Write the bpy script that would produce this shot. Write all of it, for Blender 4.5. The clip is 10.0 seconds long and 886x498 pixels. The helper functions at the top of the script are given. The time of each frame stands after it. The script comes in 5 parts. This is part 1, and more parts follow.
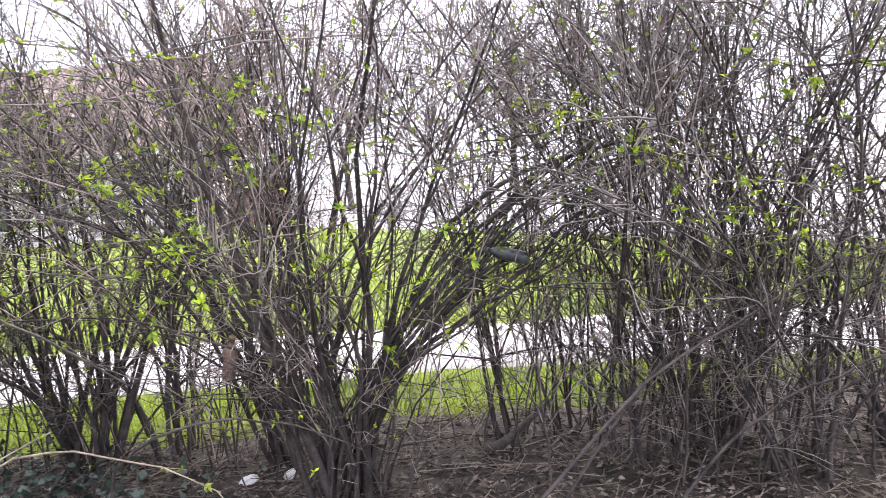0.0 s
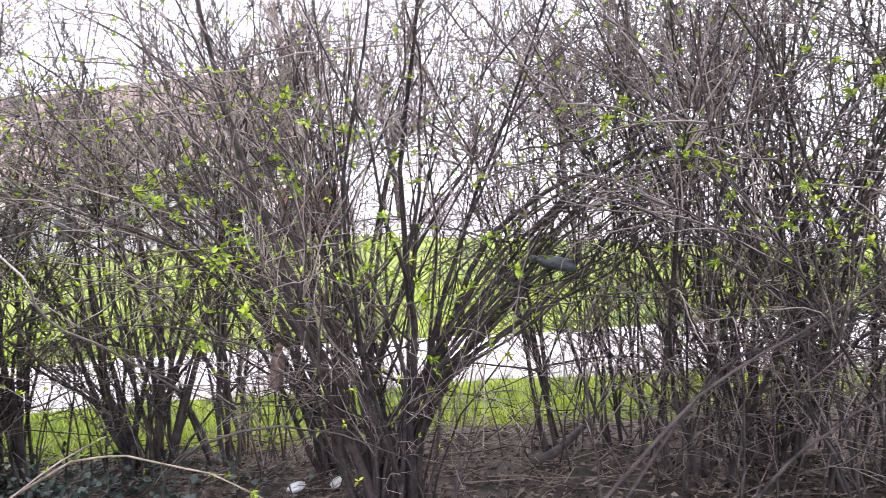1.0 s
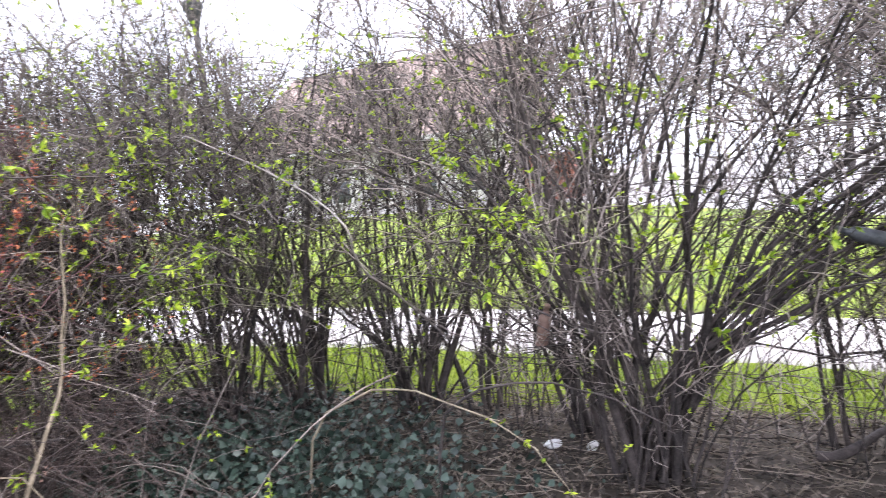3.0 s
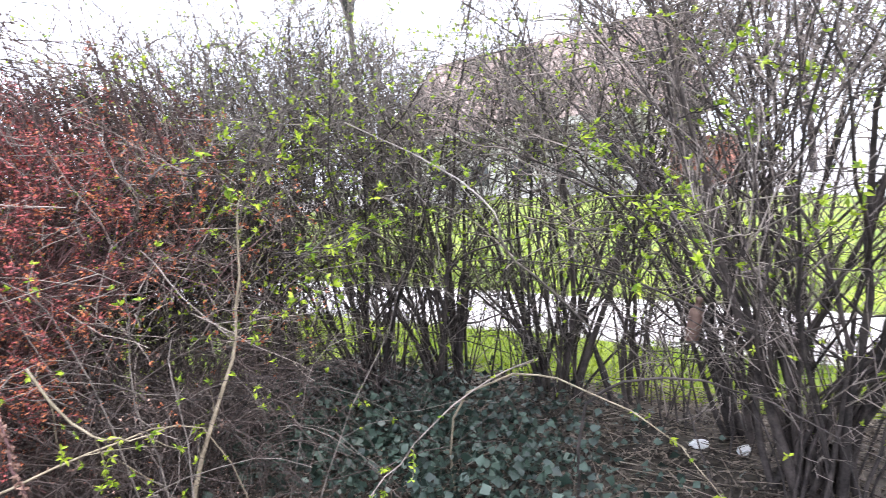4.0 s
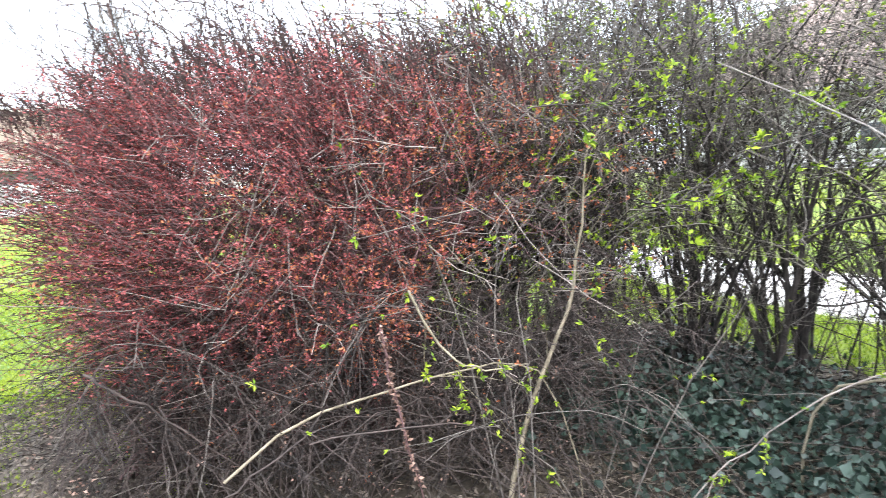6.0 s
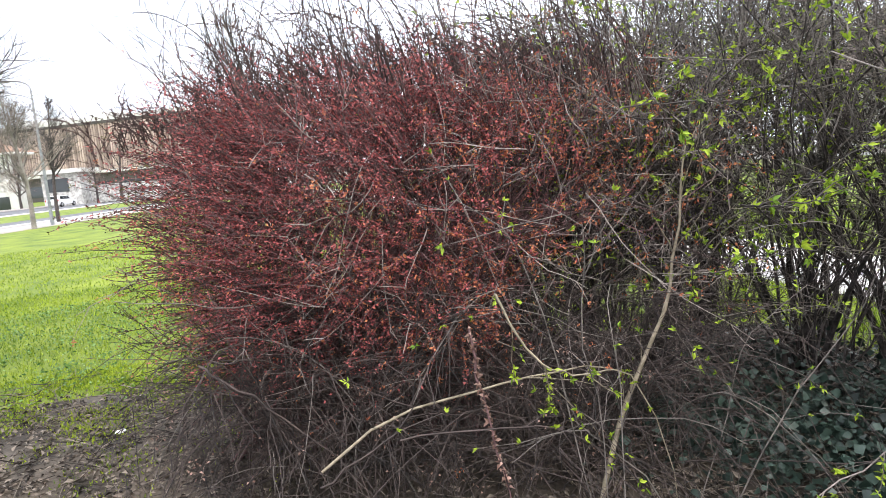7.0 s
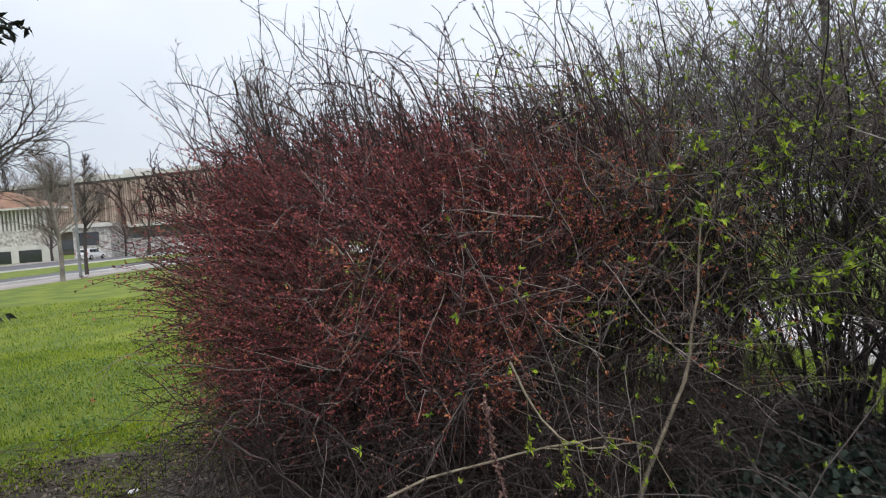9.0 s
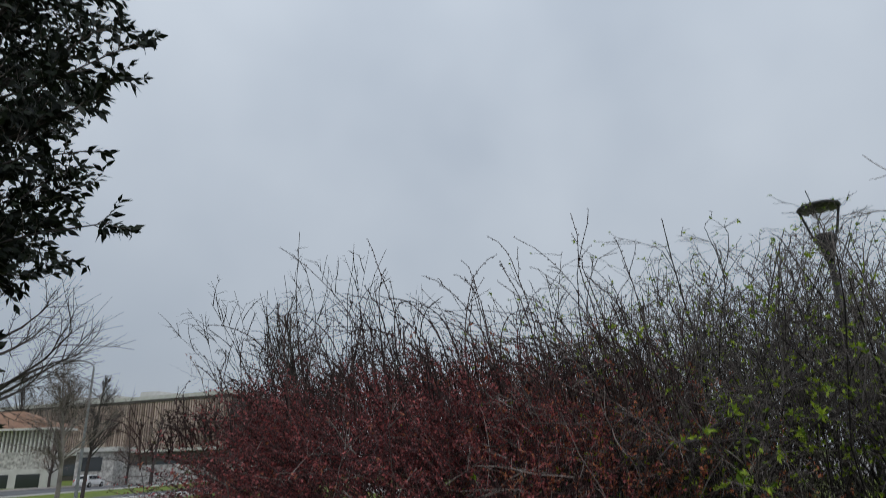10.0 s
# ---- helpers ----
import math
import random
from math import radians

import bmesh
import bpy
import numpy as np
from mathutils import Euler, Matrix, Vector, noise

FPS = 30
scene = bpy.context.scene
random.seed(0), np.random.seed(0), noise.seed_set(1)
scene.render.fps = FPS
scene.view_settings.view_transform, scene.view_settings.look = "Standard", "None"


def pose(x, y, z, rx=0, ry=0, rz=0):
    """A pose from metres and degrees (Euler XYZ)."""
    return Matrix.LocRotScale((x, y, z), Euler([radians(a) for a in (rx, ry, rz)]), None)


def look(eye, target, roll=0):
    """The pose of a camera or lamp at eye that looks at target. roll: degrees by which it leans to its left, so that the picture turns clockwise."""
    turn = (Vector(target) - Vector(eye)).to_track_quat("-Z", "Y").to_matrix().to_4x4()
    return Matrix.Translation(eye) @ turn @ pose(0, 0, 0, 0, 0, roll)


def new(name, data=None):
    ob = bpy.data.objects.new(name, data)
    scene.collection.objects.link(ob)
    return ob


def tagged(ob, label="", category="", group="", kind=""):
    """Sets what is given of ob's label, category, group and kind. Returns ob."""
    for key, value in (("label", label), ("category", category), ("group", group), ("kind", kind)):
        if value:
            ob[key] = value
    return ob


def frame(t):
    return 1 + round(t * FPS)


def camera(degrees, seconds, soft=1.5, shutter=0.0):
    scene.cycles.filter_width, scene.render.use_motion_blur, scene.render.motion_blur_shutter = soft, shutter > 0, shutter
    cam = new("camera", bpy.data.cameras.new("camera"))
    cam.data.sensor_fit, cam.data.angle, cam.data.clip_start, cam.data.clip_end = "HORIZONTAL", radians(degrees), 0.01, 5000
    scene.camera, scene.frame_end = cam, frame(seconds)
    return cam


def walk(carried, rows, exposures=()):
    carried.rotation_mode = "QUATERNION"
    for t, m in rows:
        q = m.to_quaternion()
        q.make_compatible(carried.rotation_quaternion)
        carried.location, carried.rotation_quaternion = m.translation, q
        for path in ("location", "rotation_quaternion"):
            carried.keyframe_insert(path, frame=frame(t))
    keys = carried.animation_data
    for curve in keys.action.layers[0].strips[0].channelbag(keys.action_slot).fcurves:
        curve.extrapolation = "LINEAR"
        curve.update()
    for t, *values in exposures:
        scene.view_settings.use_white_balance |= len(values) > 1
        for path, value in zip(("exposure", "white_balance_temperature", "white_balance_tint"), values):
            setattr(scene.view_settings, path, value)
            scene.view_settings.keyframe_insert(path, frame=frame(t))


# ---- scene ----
LENS = 70.0
PATH = [
    (0, look((0.000, 0.000, 1.587), (-0.000, 2.981, 1.254), -5.64)),
    (0.5, look((0.012, 0.012, 1.587), (-0.116, 2.995, 1.298), -6.07)),
    (1, look((0.018, 0.026, 1.586), (-0.206, 3.005, 1.313), -6.25)),
    (1.5, look((-0.001, 0.035, 1.581), (-0.476, 2.984, 1.299), -6.22)),
    (2, look((-0.018, 0.036, 1.576), (-0.748, 2.929, 1.266), -6.46)),
    (2.5, look((-0.063, 0.029, 1.567), (-1.072, 2.838, 1.259), -6.21)),
    (3, look((-0.129, -0.017, 1.580), (-1.434, 2.668, 1.275), -5.99)),
    (3.2, look((-0.134, -0.023, 1.581), (-1.571, 2.592, 1.269), -6.21)),
    (4.5, look((-0.224, -0.135, 1.599), (-2.238, 2.064, 1.268), -4.46)),
    (5, look((-0.334, -0.246, 1.590), (-2.494, 1.806, 1.233), -3.56)),
    (5.3, look((-0.374, -0.218, 1.565), (-2.700, 1.641, 1.204), -3.02)),
    (5.5, look((-0.395, -0.203, 1.552), (-2.887, 1.429, 1.192), -3.51)),
    (6, look((-0.391, -0.150, 1.560), (-3.080, 1.120, 1.165), -3.56)),
    (6.2, look((-0.388, -0.148, 1.563), (-3.134, 0.997, 1.174), -4.01)),
    (7.3, look((-0.342, -0.108, 1.613), (-3.204, 0.692, 1.209), -4.63)),
    (7.5, look((-0.339, -0.106, 1.616), (-3.198, 0.721, 1.238), -4.45)),
    (8, look((-0.348, -0.104, 1.629), (-3.218, 0.723, 1.342), -4.20)),
    (8.5, look((-0.332, -0.115, 1.630), (-3.219, 0.682, 1.462), -4.07)),
    (9, look((-0.331, -0.105, 1.635), (-3.231, 0.654, 1.513), -3.97)),
    (9.2, look((-0.324, -0.111, 1.656), (-3.228, 0.635, 1.747), -3.37)),
    (9.3, look((-0.318, -0.117, 1.675), (-3.211, 0.628, 1.955), -3.39)),
    (9.4, look((-0.313, -0.121, 1.690), (-3.181, 0.614, 2.175), -3.12)),
    (9.5, look((-0.311, -0.123, 1.696), (-3.164, 0.595, 2.285), -2.89)),
    (9.7, look((-0.308, -0.130, 1.701), (-3.129, 0.566, 2.450), -2.80)),
    (10, look((-0.303, -0.143, 1.709), (-3.063, 0.543, 2.664), -1.94)),
]
SHUTTER = 0.36
cam = camera(LENS, 10.0, soft=0.5, shutter=SHUTTER)
EXPOSURES = [(0, 1.28, 6750, 24), (2.5, 1.35, 6650, 23), (4.5, 1.5, 6550, 16), (5.0, 1.27, 6550, 14), (5.5, 1.6, 6550, 11), (6.2, 1.64, 6600, 10), (7.4, 0.42, 6900, 14), (8.2, 0.05, 6900, 14), (8.5, -0.2, 6900, 14),
             (9.0, -0.34, 6800, 13), (9.5, -0.75, 6600, 11), (10.0, -1.25, 6500, 10)]
walk(cam, PATH, EXPOSURES)

# ---- world and light ----
SUN_ELEVATION, SUN_TURN = 56, 78
world = bpy.data.worlds.new("overcast_sky")
scene.world = world
world.use_nodes = True
wn, wl = world.node_tree.nodes, world.node_tree.links
wn.clear()
w_out = wn.new("ShaderNodeOutputWorld")
w_bg = wn.new("ShaderNodeBackground")
w_sky = wn.new("ShaderNodeTexSky")
w_sky.sky_type = "NISHITA"
w_sky.sun_disc = False
w_sky.sun_elevation = radians(SUN_ELEVATION)
w_sky.sun_rotation = radians(SUN_TURN)
w_sky.dust_density, w_sky.air_density = 4.0, 1.0
w_cloud = wn.new("ShaderNodeTexNoise")
w_cloud.inputs["Scale"].default_value = 1.5
w_cloud.inputs["Detail"].default_value = 4
w_ramp = wn.new("ShaderNodeValToRGB")
w_ramp.color_ramp.elements[0].position, w_ramp.color_ramp.elements[0].color = 0.3, (5.7, 6.5, 7.55, 1)
w_ramp.color_ramp.elements[1].position, w_ramp.color_ramp.elements[1].color = 0.72, (8.5, 9.3, 10.2, 1)
w_mix = wn.new("ShaderNodeMix")
w_mix.data_type = "RGBA"
w_mix.inputs[0].default_value = 0.88
wl.new(w_cloud.outputs["Fac"], w_ramp.inputs[0])
wl.new(w_sky.outputs[0], w_mix.inputs[6])
wl.new(w_ramp.outputs[0], w_mix.inputs[7])
# an overcast sky grows brighter towards the zenith
w_co, w_sep, w_rise = wn.new("ShaderNodeTexCoord"), wn.new("ShaderNodeSeparateXYZ"), wn.new("ShaderNodeMapRange")
w_rise.inputs["From Min"].default_value, w_rise.inputs["From Max"].default_value = 0.0, 1.0
w_rise.inputs["To Min"].default_value, w_rise.inputs["To Max"].default_value = 0.88, 1.5
w_scale = wn.new("ShaderNodeVectorMath")
w_scale.operation = "SCALE"
wl.new(w_co.outputs["Generated"], w_sep.inputs[0])
wl.new(w_sep.outputs["Z"], w_rise.inputs["Value"])
wl.new(w_mix.outputs[2], w_scale.inputs[0])
wl.new(w_rise.outputs[0], w_scale.inputs["Scale"])
wl.new(w_scale.outputs[0], w_bg.inputs[0])
w_bg.inputs[1].default_value = 0.165
wl.new(w_bg.outputs[0], w_out.inputs[0])

sun = new("sun", bpy.data.lights.new("sun", "SUN"))
sun.data.energy, sun.data.angle, sun.data.color = 1.2, radians(35), (1.0, 0.96, 0.9)
sun.rotation_euler = Euler((radians(90 - SUN_ELEVATION), 0, radians(180 - SUN_TURN)))

# ---- materials ----
def material(name, dark, light, scale=8.0, rough=0.8, bump=0.2, fine=60.0, island=0.0, metal=0.0, through_light=0.0, spec=0.4, rand=0.0):
    """Two colours mixed by noise at two sizes, with relief; island or rand shifts the value from piece to piece."""
    m = bpy.data.materials.new(name)
    m.use_nodes = True
    nt, ln = m.node_tree.nodes, m.node_tree.links
    b = nt["Principled BSDF"]
    co = nt.new("ShaderNodeTexCoord")
    n1 = nt.new("ShaderNodeTexNoise")
    n1.inputs["Scale"].default_value, n1.inputs["Detail"].default_value = scale, 5
    n2 = nt.new("ShaderNodeTexNoise")
    n2.inputs["Scale"].default_value, n2.inputs["Detail"].default_value = fine, 3
    ln.new(co.outputs["Object"], n1.inputs["Vector"])
    ln.new(co.outputs["Object"], n2.inputs["Vector"])
    add = nt.new("ShaderNodeMath")
    add.operation = "MULTIPLY_ADD"
    add.inputs[1].default_value = 0.45
    ln.new(n2.outputs["Fac"], add.inputs[0])
    sub = nt.new("ShaderNodeMath")
    sub.operation = "SUBTRACT"
    sub.inputs[1].default_value = 0.22
    ln.new(n1.outputs["Fac"], sub.inputs[0])
    ln.new(sub.outputs[0], add.inputs[2])
    fac = add.outputs[0]
    if island or rand:
        src = nt.new("ShaderNodeNewGeometry").outputs["Random Per Island"] if island else nt.new("ShaderNodeObjectInfo").outputs["Random"]
        sh = nt.new("ShaderNodeMath")
        sh.operation = "MULTIPLY_ADD"
        sh.inputs[1].default_value = island or rand
        ln.new(src, sh.inputs[0])
        cen = nt.new("ShaderNodeMath")
        cen.operation = "SUBTRACT"
        cen.inputs[1].default_value = (island or rand) / 2
        ln.new(fac, cen.inputs[0])
        ln.new(cen.outputs[0], sh.inputs[2])
        fac = sh.outputs[0]
    rp = nt.new("ShaderNodeValToRGB")
    rp.color_ramp.elements[0].position, rp.color_ramp.elements[0].color = 0.28, (*dark, 1)
    rp.color_ramp.elements[1].position, rp.color_ramp.elements[1].color = 0.72, (*light, 1)
    ln.new(fac, rp.inputs[0])
    ln.new(rp.outputs[0], b.inputs["Base Color"])
    b.inputs["Roughness"].default_value, b.inputs["Metallic"].default_value = rough, metal
    b.inputs["Specular IOR Level"].default_value = spec
    if bump:
        bp = nt.new("ShaderNodeBump")
        bp.inputs["Strength"].default_value, bp.inputs["Distance"].default_value = bump, 0.02
        ln.new(fac, bp.inputs["Height"])
        ln.new(bp.outputs[0], b.inputs["Normal"])
    if through_light:
        tr = nt.new("ShaderNodeBsdfTranslucent")
        ln.new(rp.outputs[0], tr.inputs["Color"])
        mx = nt.new("ShaderNodeMixShader")
        mx.inputs[0].default_value = through_light
        ln.new(b.outputs[0], mx.inputs[1])
        ln.new(tr.outputs[0], mx.inputs[2])
        ln.new(mx.outputs[0], nt["Material Output"].inputs["Surface"])
    return m


BARK = material("grey_brown_bark", (0.017, 0.0143, 0.014), (0.088, 0.072, 0.068), 14, 0.85, 0.5, 90, rand=0.25)
TWIG = material("brown_twig_bark", (0.055, 0.046, 0.042), (0.33, 0.28, 0.255), 9, 0.8, 0.2, 80, island=0.5)
PALE = material("pale_bark", (0.12, 0.10, 0.07), (0.33, 0.28, 0.205), 16, 0.75, 0.3, 90)
RED_TWIG = material("dark_red_twig", (0.036, 0.02, 0.021), (0.18, 0.098, 0.098), 9, 0.75, 0.2, 80, island=0.5)
SPRING = material("spring_leaf", (0.13, 0.23, 0.015), (0.42, 0.54, 0.05), 6, 0.55, 0.1, 40, island=0.7, through_light=0.35)
RED_LEAF = material("barberry_leaf", (0.09, 0.016, 0.02), (0.45, 0.112, 0.108), 6, 0.5, 0.1, 40, island=0.9, through_light=0.15)
ORANGE_LEAF = material("orange_leaf", (0.27, 0.075, 0.04), (0.54, 0.195, 0.09), 6, 0.6, 0.1, 40, island=0.6, through_light=0.25)
OLIVE_LEAF = material("olive_leaf", (0.035, 0.034, 0.012), (0.12, 0.105, 0.032), 6, 0.6, 0.1, 40, island=0.6, through_light=0.2)
TANGLE = material("dry_tangle_bark", (0.014, 0.011, 0.011), (0.088, 0.066, 0.06), 9, 0.8, 0.2, 80, island=0.7)
DRY_LEAF = material("dry_pink_leaf", (0.16, 0.09, 0.07), (0.42, 0.27, 0.22), 6, 0.7, 0.1, 40, island=0.6)
GREY_TWIG = material("grey_weathered_twig", (0.13, 0.115, 0.105), (0.36, 0.325, 0.30), 9, 0.8, 0.2, 80, island=0.6)
HAZEL_TWIG = material("hazel_grey_twig", (0.04, 0.035, 0.031), (0.225, 0.196, 0.178), 9, 0.8, 0.2, 80, island=0.55)
RUSSET_TWIG = material("russet_twig", (0.13, 0.085, 0.07), (0.34, 0.245, 0.215), 3.0, 0.85, 0.2, 30, island=0.5)
STREET_BARK = material("street_tree_bark", (0.12, 0.105, 0.095), (0.32, 0.29, 0.265), 2.0, 0.9, 0.4, 20)
DARK_TWIG = material("dark_twig", (0.018, 0.010, 0.010), (0.085, 0.05, 0.045), 9, 0.75, 0.2, 80, island=0.5)
IVY = material("ivy_leaf", (0.008, 0.02, 0.015), (0.05, 0.08, 0.062), 5, 0.4, 0.1, 30, island=0.7, spec=0.45)
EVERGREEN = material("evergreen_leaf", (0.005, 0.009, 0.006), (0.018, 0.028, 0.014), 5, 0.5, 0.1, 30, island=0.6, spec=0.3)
GRASS = material("lawn", (0.058, 0.105, 0.008), (0.205, 0.25, 0.022), 0.9, 0.9, 0.5, 24)
BLADE = material("grass_blade", (0.085, 0.155, 0.009), (0.345, 0.43, 0.034), 0.7, 0.7, 0.0, 10, island=0.6, through_light=0.3)
WEED = material("weed_leaf", (0.045, 0.12, 0.025), (0.20, 0.34, 0.10), 5, 0.4, 0.1, 30, island=0.7, through_light=0.2, spec=0.5)
SOIL = material("bare_soil", (0.025, 0.0205, 0.016), (0.13, 0.105, 0.082), 3.0, 0.95, 0.8, 45)
LITTER = material("dead_leaf", (0.034, 0.027, 0.023), (0.235, 0.193, 0.158), 6, 0.85, 0.2, 40, island=0.9)
GRAVEL = material("pale_gravel", (0.45, 0.43, 0.415), (0.64, 0.615, 0.60), 2.0, 0.95, 0.4, 120)
ASPHALT = material("asphalt", (0.09, 0.09, 0.095), (0.17, 0.17, 0.18), 0.4, 0.9, 0.3, 60)
PAVING = material("pavement_concrete", (0.30, 0.275, 0.255), (0.43, 0.395, 0.37), 0.4, 0.9, 0.2, 30)
KERB = material("kerb_concrete", (0.42, 0.41, 0.40), (0.60, 0.59, 0.57), 0.4, 0.9, 0.2, 30)
STEEL = material("grey_steel", (0.20, 0.21, 0.22), (0.34, 0.35, 0.36), 6, 0.45, 0.05, 60, metal=0.6)
DARK_METAL = material("dark_painted_metal", (0.012, 0.013, 0.014), (0.03, 0.032, 0.034), 8, 0.45, 0.05, 60)
PLASTER = material("white_plaster", (0.527, 0.518, 0.493), (0.68, 0.671, 0.646), 0.7, 0.9, 0.15, 20)
FIN = material("beige_fin", (0.25, 0.185, 0.16), (0.58, 0.455, 0.40), 0.3, 0.8, 0.1, 10, rand=0.6)
# behind fins and slats; also colours the shadow band under the office roof edge
RECESS_AND_SHADOW = material("dark_recess_and_shadow_band", (0.05, 0.045, 0.04), (0.10, 0.085, 0.075), 0.3, 0.6, 0.0, 10)
ROOF = material("brown_roof", (0.22, 0.12, 0.08), (0.36, 0.22, 0.15), 0.5, 0.9, 0.2, 12)
PINK_ROOF = material("salmon_roof_tile", (0.25, 0.185, 0.165), (0.37, 0.285, 0.255), 0.6, 0.9, 0.3, 14)
BRICK = material("red_brick", (0.18, 0.07, 0.05), (0.32, 0.14, 0.10), 1.2, 0.9, 0.3, 20)
STONE = material("rubble_stone", (0.2, 0.19, 0.18), (0.72, 0.70, 0.67), 2.2, 0.95, 0.6, 6)
CAR_PAINT = material("white_car_paint", (0.66, 0.66, 0.66), (0.74, 0.74, 0.74), 2, 0.25, 0.0, 20)
TYRE = material("tyre_rubber", (0.012, 0.012, 0.012), (0.025, 0.025, 0.025), 8, 0.8, 0.0, 40)
RIM = material("wheel_rim", (0.4, 0.4, 0.42), (0.55, 0.55, 0.56), 8, 0.35, 0.0, 40, metal=0.8)
TAIL_RED = material("red_tail_lens", (0.45, 0.02, 0.02), (0.6, 0.04, 0.03), 8, 0.2, 0.0, 40)
PAPER = material("crumpled_white_paper", (0.60, 0.60, 0.62), (0.80, 0.80, 0.80), 12, 0.8, 0.4, 60)
BROWN_BAG = material("brown_paper", (0.10, 0.06, 0.05), (0.26, 0.17, 0.14), 14, 0.7, 0.5, 60)
GREY_PLASTIC = material("grey_plastic", (0.035, 0.04, 0.045), (0.1, 0.11, 0.12), 14, 0.3, 0.3, 60)


def glass(name, tint=(0.03, 0.035, 0.04), rough=0.06):
    m = bpy.data.materials.new(name)
    m.use_nodes = True
    b = m.node_tree.nodes["Principled BSDF"]
    b.inputs["Base Color"].default_value = (*tint, 1)
    b.inputs["Roughness"].default_value = rough
    b.inputs["Specular IOR Level"].default_value = 0.7
    return m


WINDOW = glass("window_glass")
CLEAR = bpy.data.materials.new("clear_glass")
CLEAR.use_nodes = True
CLEAR.node_tree.nodes["Principled BSDF"].inputs["Transmission Weight"].default_value = 1.0
CLEAR.node_tree.nodes["Principled BSDF"].inputs["Roughness"].default_value = 0.02
CLEAR.node_tree.nodes["Principled BSDF"].inputs["IOR"].default_value = 1.05


# ---- mesh tools ----
def mesh_of(name, verts, faces, mat, smooth=False):
    """A mesh from an array of places and an array of triangles or quads."""
    me = bpy.data.meshes.new(name)
    v, f = np.asarray(verts, np.float32), np.asarray(faces, np.int32)
    k = f.shape[1]
    me.vertices.add(len(v))
    me.vertices.foreach_set("co", v.ravel())
    me.loops.add(f.size)
    me.loops.foreach_set("vertex_index", f.ravel())
    me.polygons.add(len(f))
    me.polygons.foreach_set("loop_start", np.arange(0, f.size, k, dtype=np.int32))
    if smooth:
        me.polygons.foreach_set("use_smooth", np.ones(len(f), bool))
    me.update(calc_edges=True)
    me.materials.append(mat)
    return me


def thing(name, label, category, place=(0, 0, 0), group="", kind=""):
    """An empty at a thing's base, which its parts hang from."""
    ob = new(name)
    ob.empty_display_size = 0.1
    ob.location = place
    return tagged(ob, label, category, group, kind)


def hang(ob, parent, label=""):
    """Makes ob, built in world places, a part of parent, which stands at its final place."""
    ob.parent = parent
    if parent.parent is None:
        ob.matrix_parent_inverse = Matrix.Translation(-parent.location)
    if label:
        ob["label"] = label
    return ob


def part(name, bm, mat, parent, label="", smooth=False):
    me = bpy.data.meshes.new(name)
    if smooth:
        for f in bm.faces:
            f.smooth = True
    bm.to_mesh(me)
    bm.free()
    me.materials.append(mat)
    ob = new(name, me)
    return hang(ob, parent, label) if parent else ob


def array_part(name, vf, mat, parent, label="", smooth=False, kind=""):
    return tagged(hang(new(name, mesh_of(name, *vf, mat, smooth)), parent, label), kind=kind)


def unit(v):
    return v / np.maximum(np.linalg.norm(v, axis=-1, keepdims=True), 1e-9)


def tubes(pts, rad, sides):
    """Tubes along (m, n, 3) lines with (m, n) radii, as places and quads."""
    m, n, _ = pts.shape
    tan = unit(np.gradient(pts, axis=1))
    mean = unit(pts[:, -1] - pts[:, 0])
    helper = np.where(np.abs(mean[:, 2:]) < 0.8, np.array([[0, 0, 1.0]]), np.array([[1.0, 0, 0]]))
    side = unit(np.cross(tan, helper[:, None, :]))
    over = np.cross(side, tan)
    ang = np.arange(sides) * 2 * math.pi / sides
    ring = side[:, :, None] * np.cos(ang)[None, None, :, None] + over[:, :, None] * np.sin(ang)[None, None, :, None]
    v = (pts[:, :, None] + ring * rad[:, :, None, None]).reshape(-1, 3)
    i = (np.arange(m)[:, None, None] * n + np.arange(n - 1)[None, :, None]) * sides
    a, b = np.arange(sides)[None, None], (np.arange(sides)[None, None] + 1) % sides
    f = np.stack([i + a, i + b, i + sides + b, i + sides + a], -1).reshape(-1, 4)
    return v, f


def grow(rng, start, way, length, n, wobble, lift):
    """Lines that grow from start along way, wandering, bent up (or down) by lift."""
    m = len(start)
    p, d = np.array(start, float), unit(np.array(way, float))
    out = [p.copy()]
    step = (np.broadcast_to(length, (m,)) / (n - 1))[:, None]
    lift = np.broadcast_to(lift, (m,))
    for k in range(n - 1):
        d = d + rng.normal(0, wobble, (m, 3))
        d[:, 2] += lift
        d = unit(d)
        p = p + d * step
        out.append(p.copy())
    return np.stack(out, 1)


def shoots(rng, lines, count, lo, hi, spread):
    """Start places and ways of side shoots on lines: count on each, between the fractions lo and hi."""
    m, n, _ = lines.shape
    who = np.repeat(np.arange(m), count)
    s = rng.uniform(lo, hi, len(who)) * (n - 1.001)
    k = s.astype(int)
    fr = (s - k)[:, None]
    start = lines[who, k] * (1 - fr) + lines[who, k + 1] * fr
    tan = unit(lines[who, k + 1] - lines[who, k])
    perp = unit(np.cross(tan, rng.normal(0, 1, (len(who), 3))))
    ang = rng.uniform(spread * 0.5, spread * 1.4, (len(who), 1))
    return start, tan * np.cos(ang) + perp * np.sin(ang), who, s / (n - 1)


def taper(m, n, r0, r1):
    s = np.linspace(0, 1, n)[None]
    r0, r1 = np.broadcast_to(r0, (m,))[:, None], np.broadcast_to(r1, (m,))[:, None]
    return r0 * (1 - s) + r1 * s


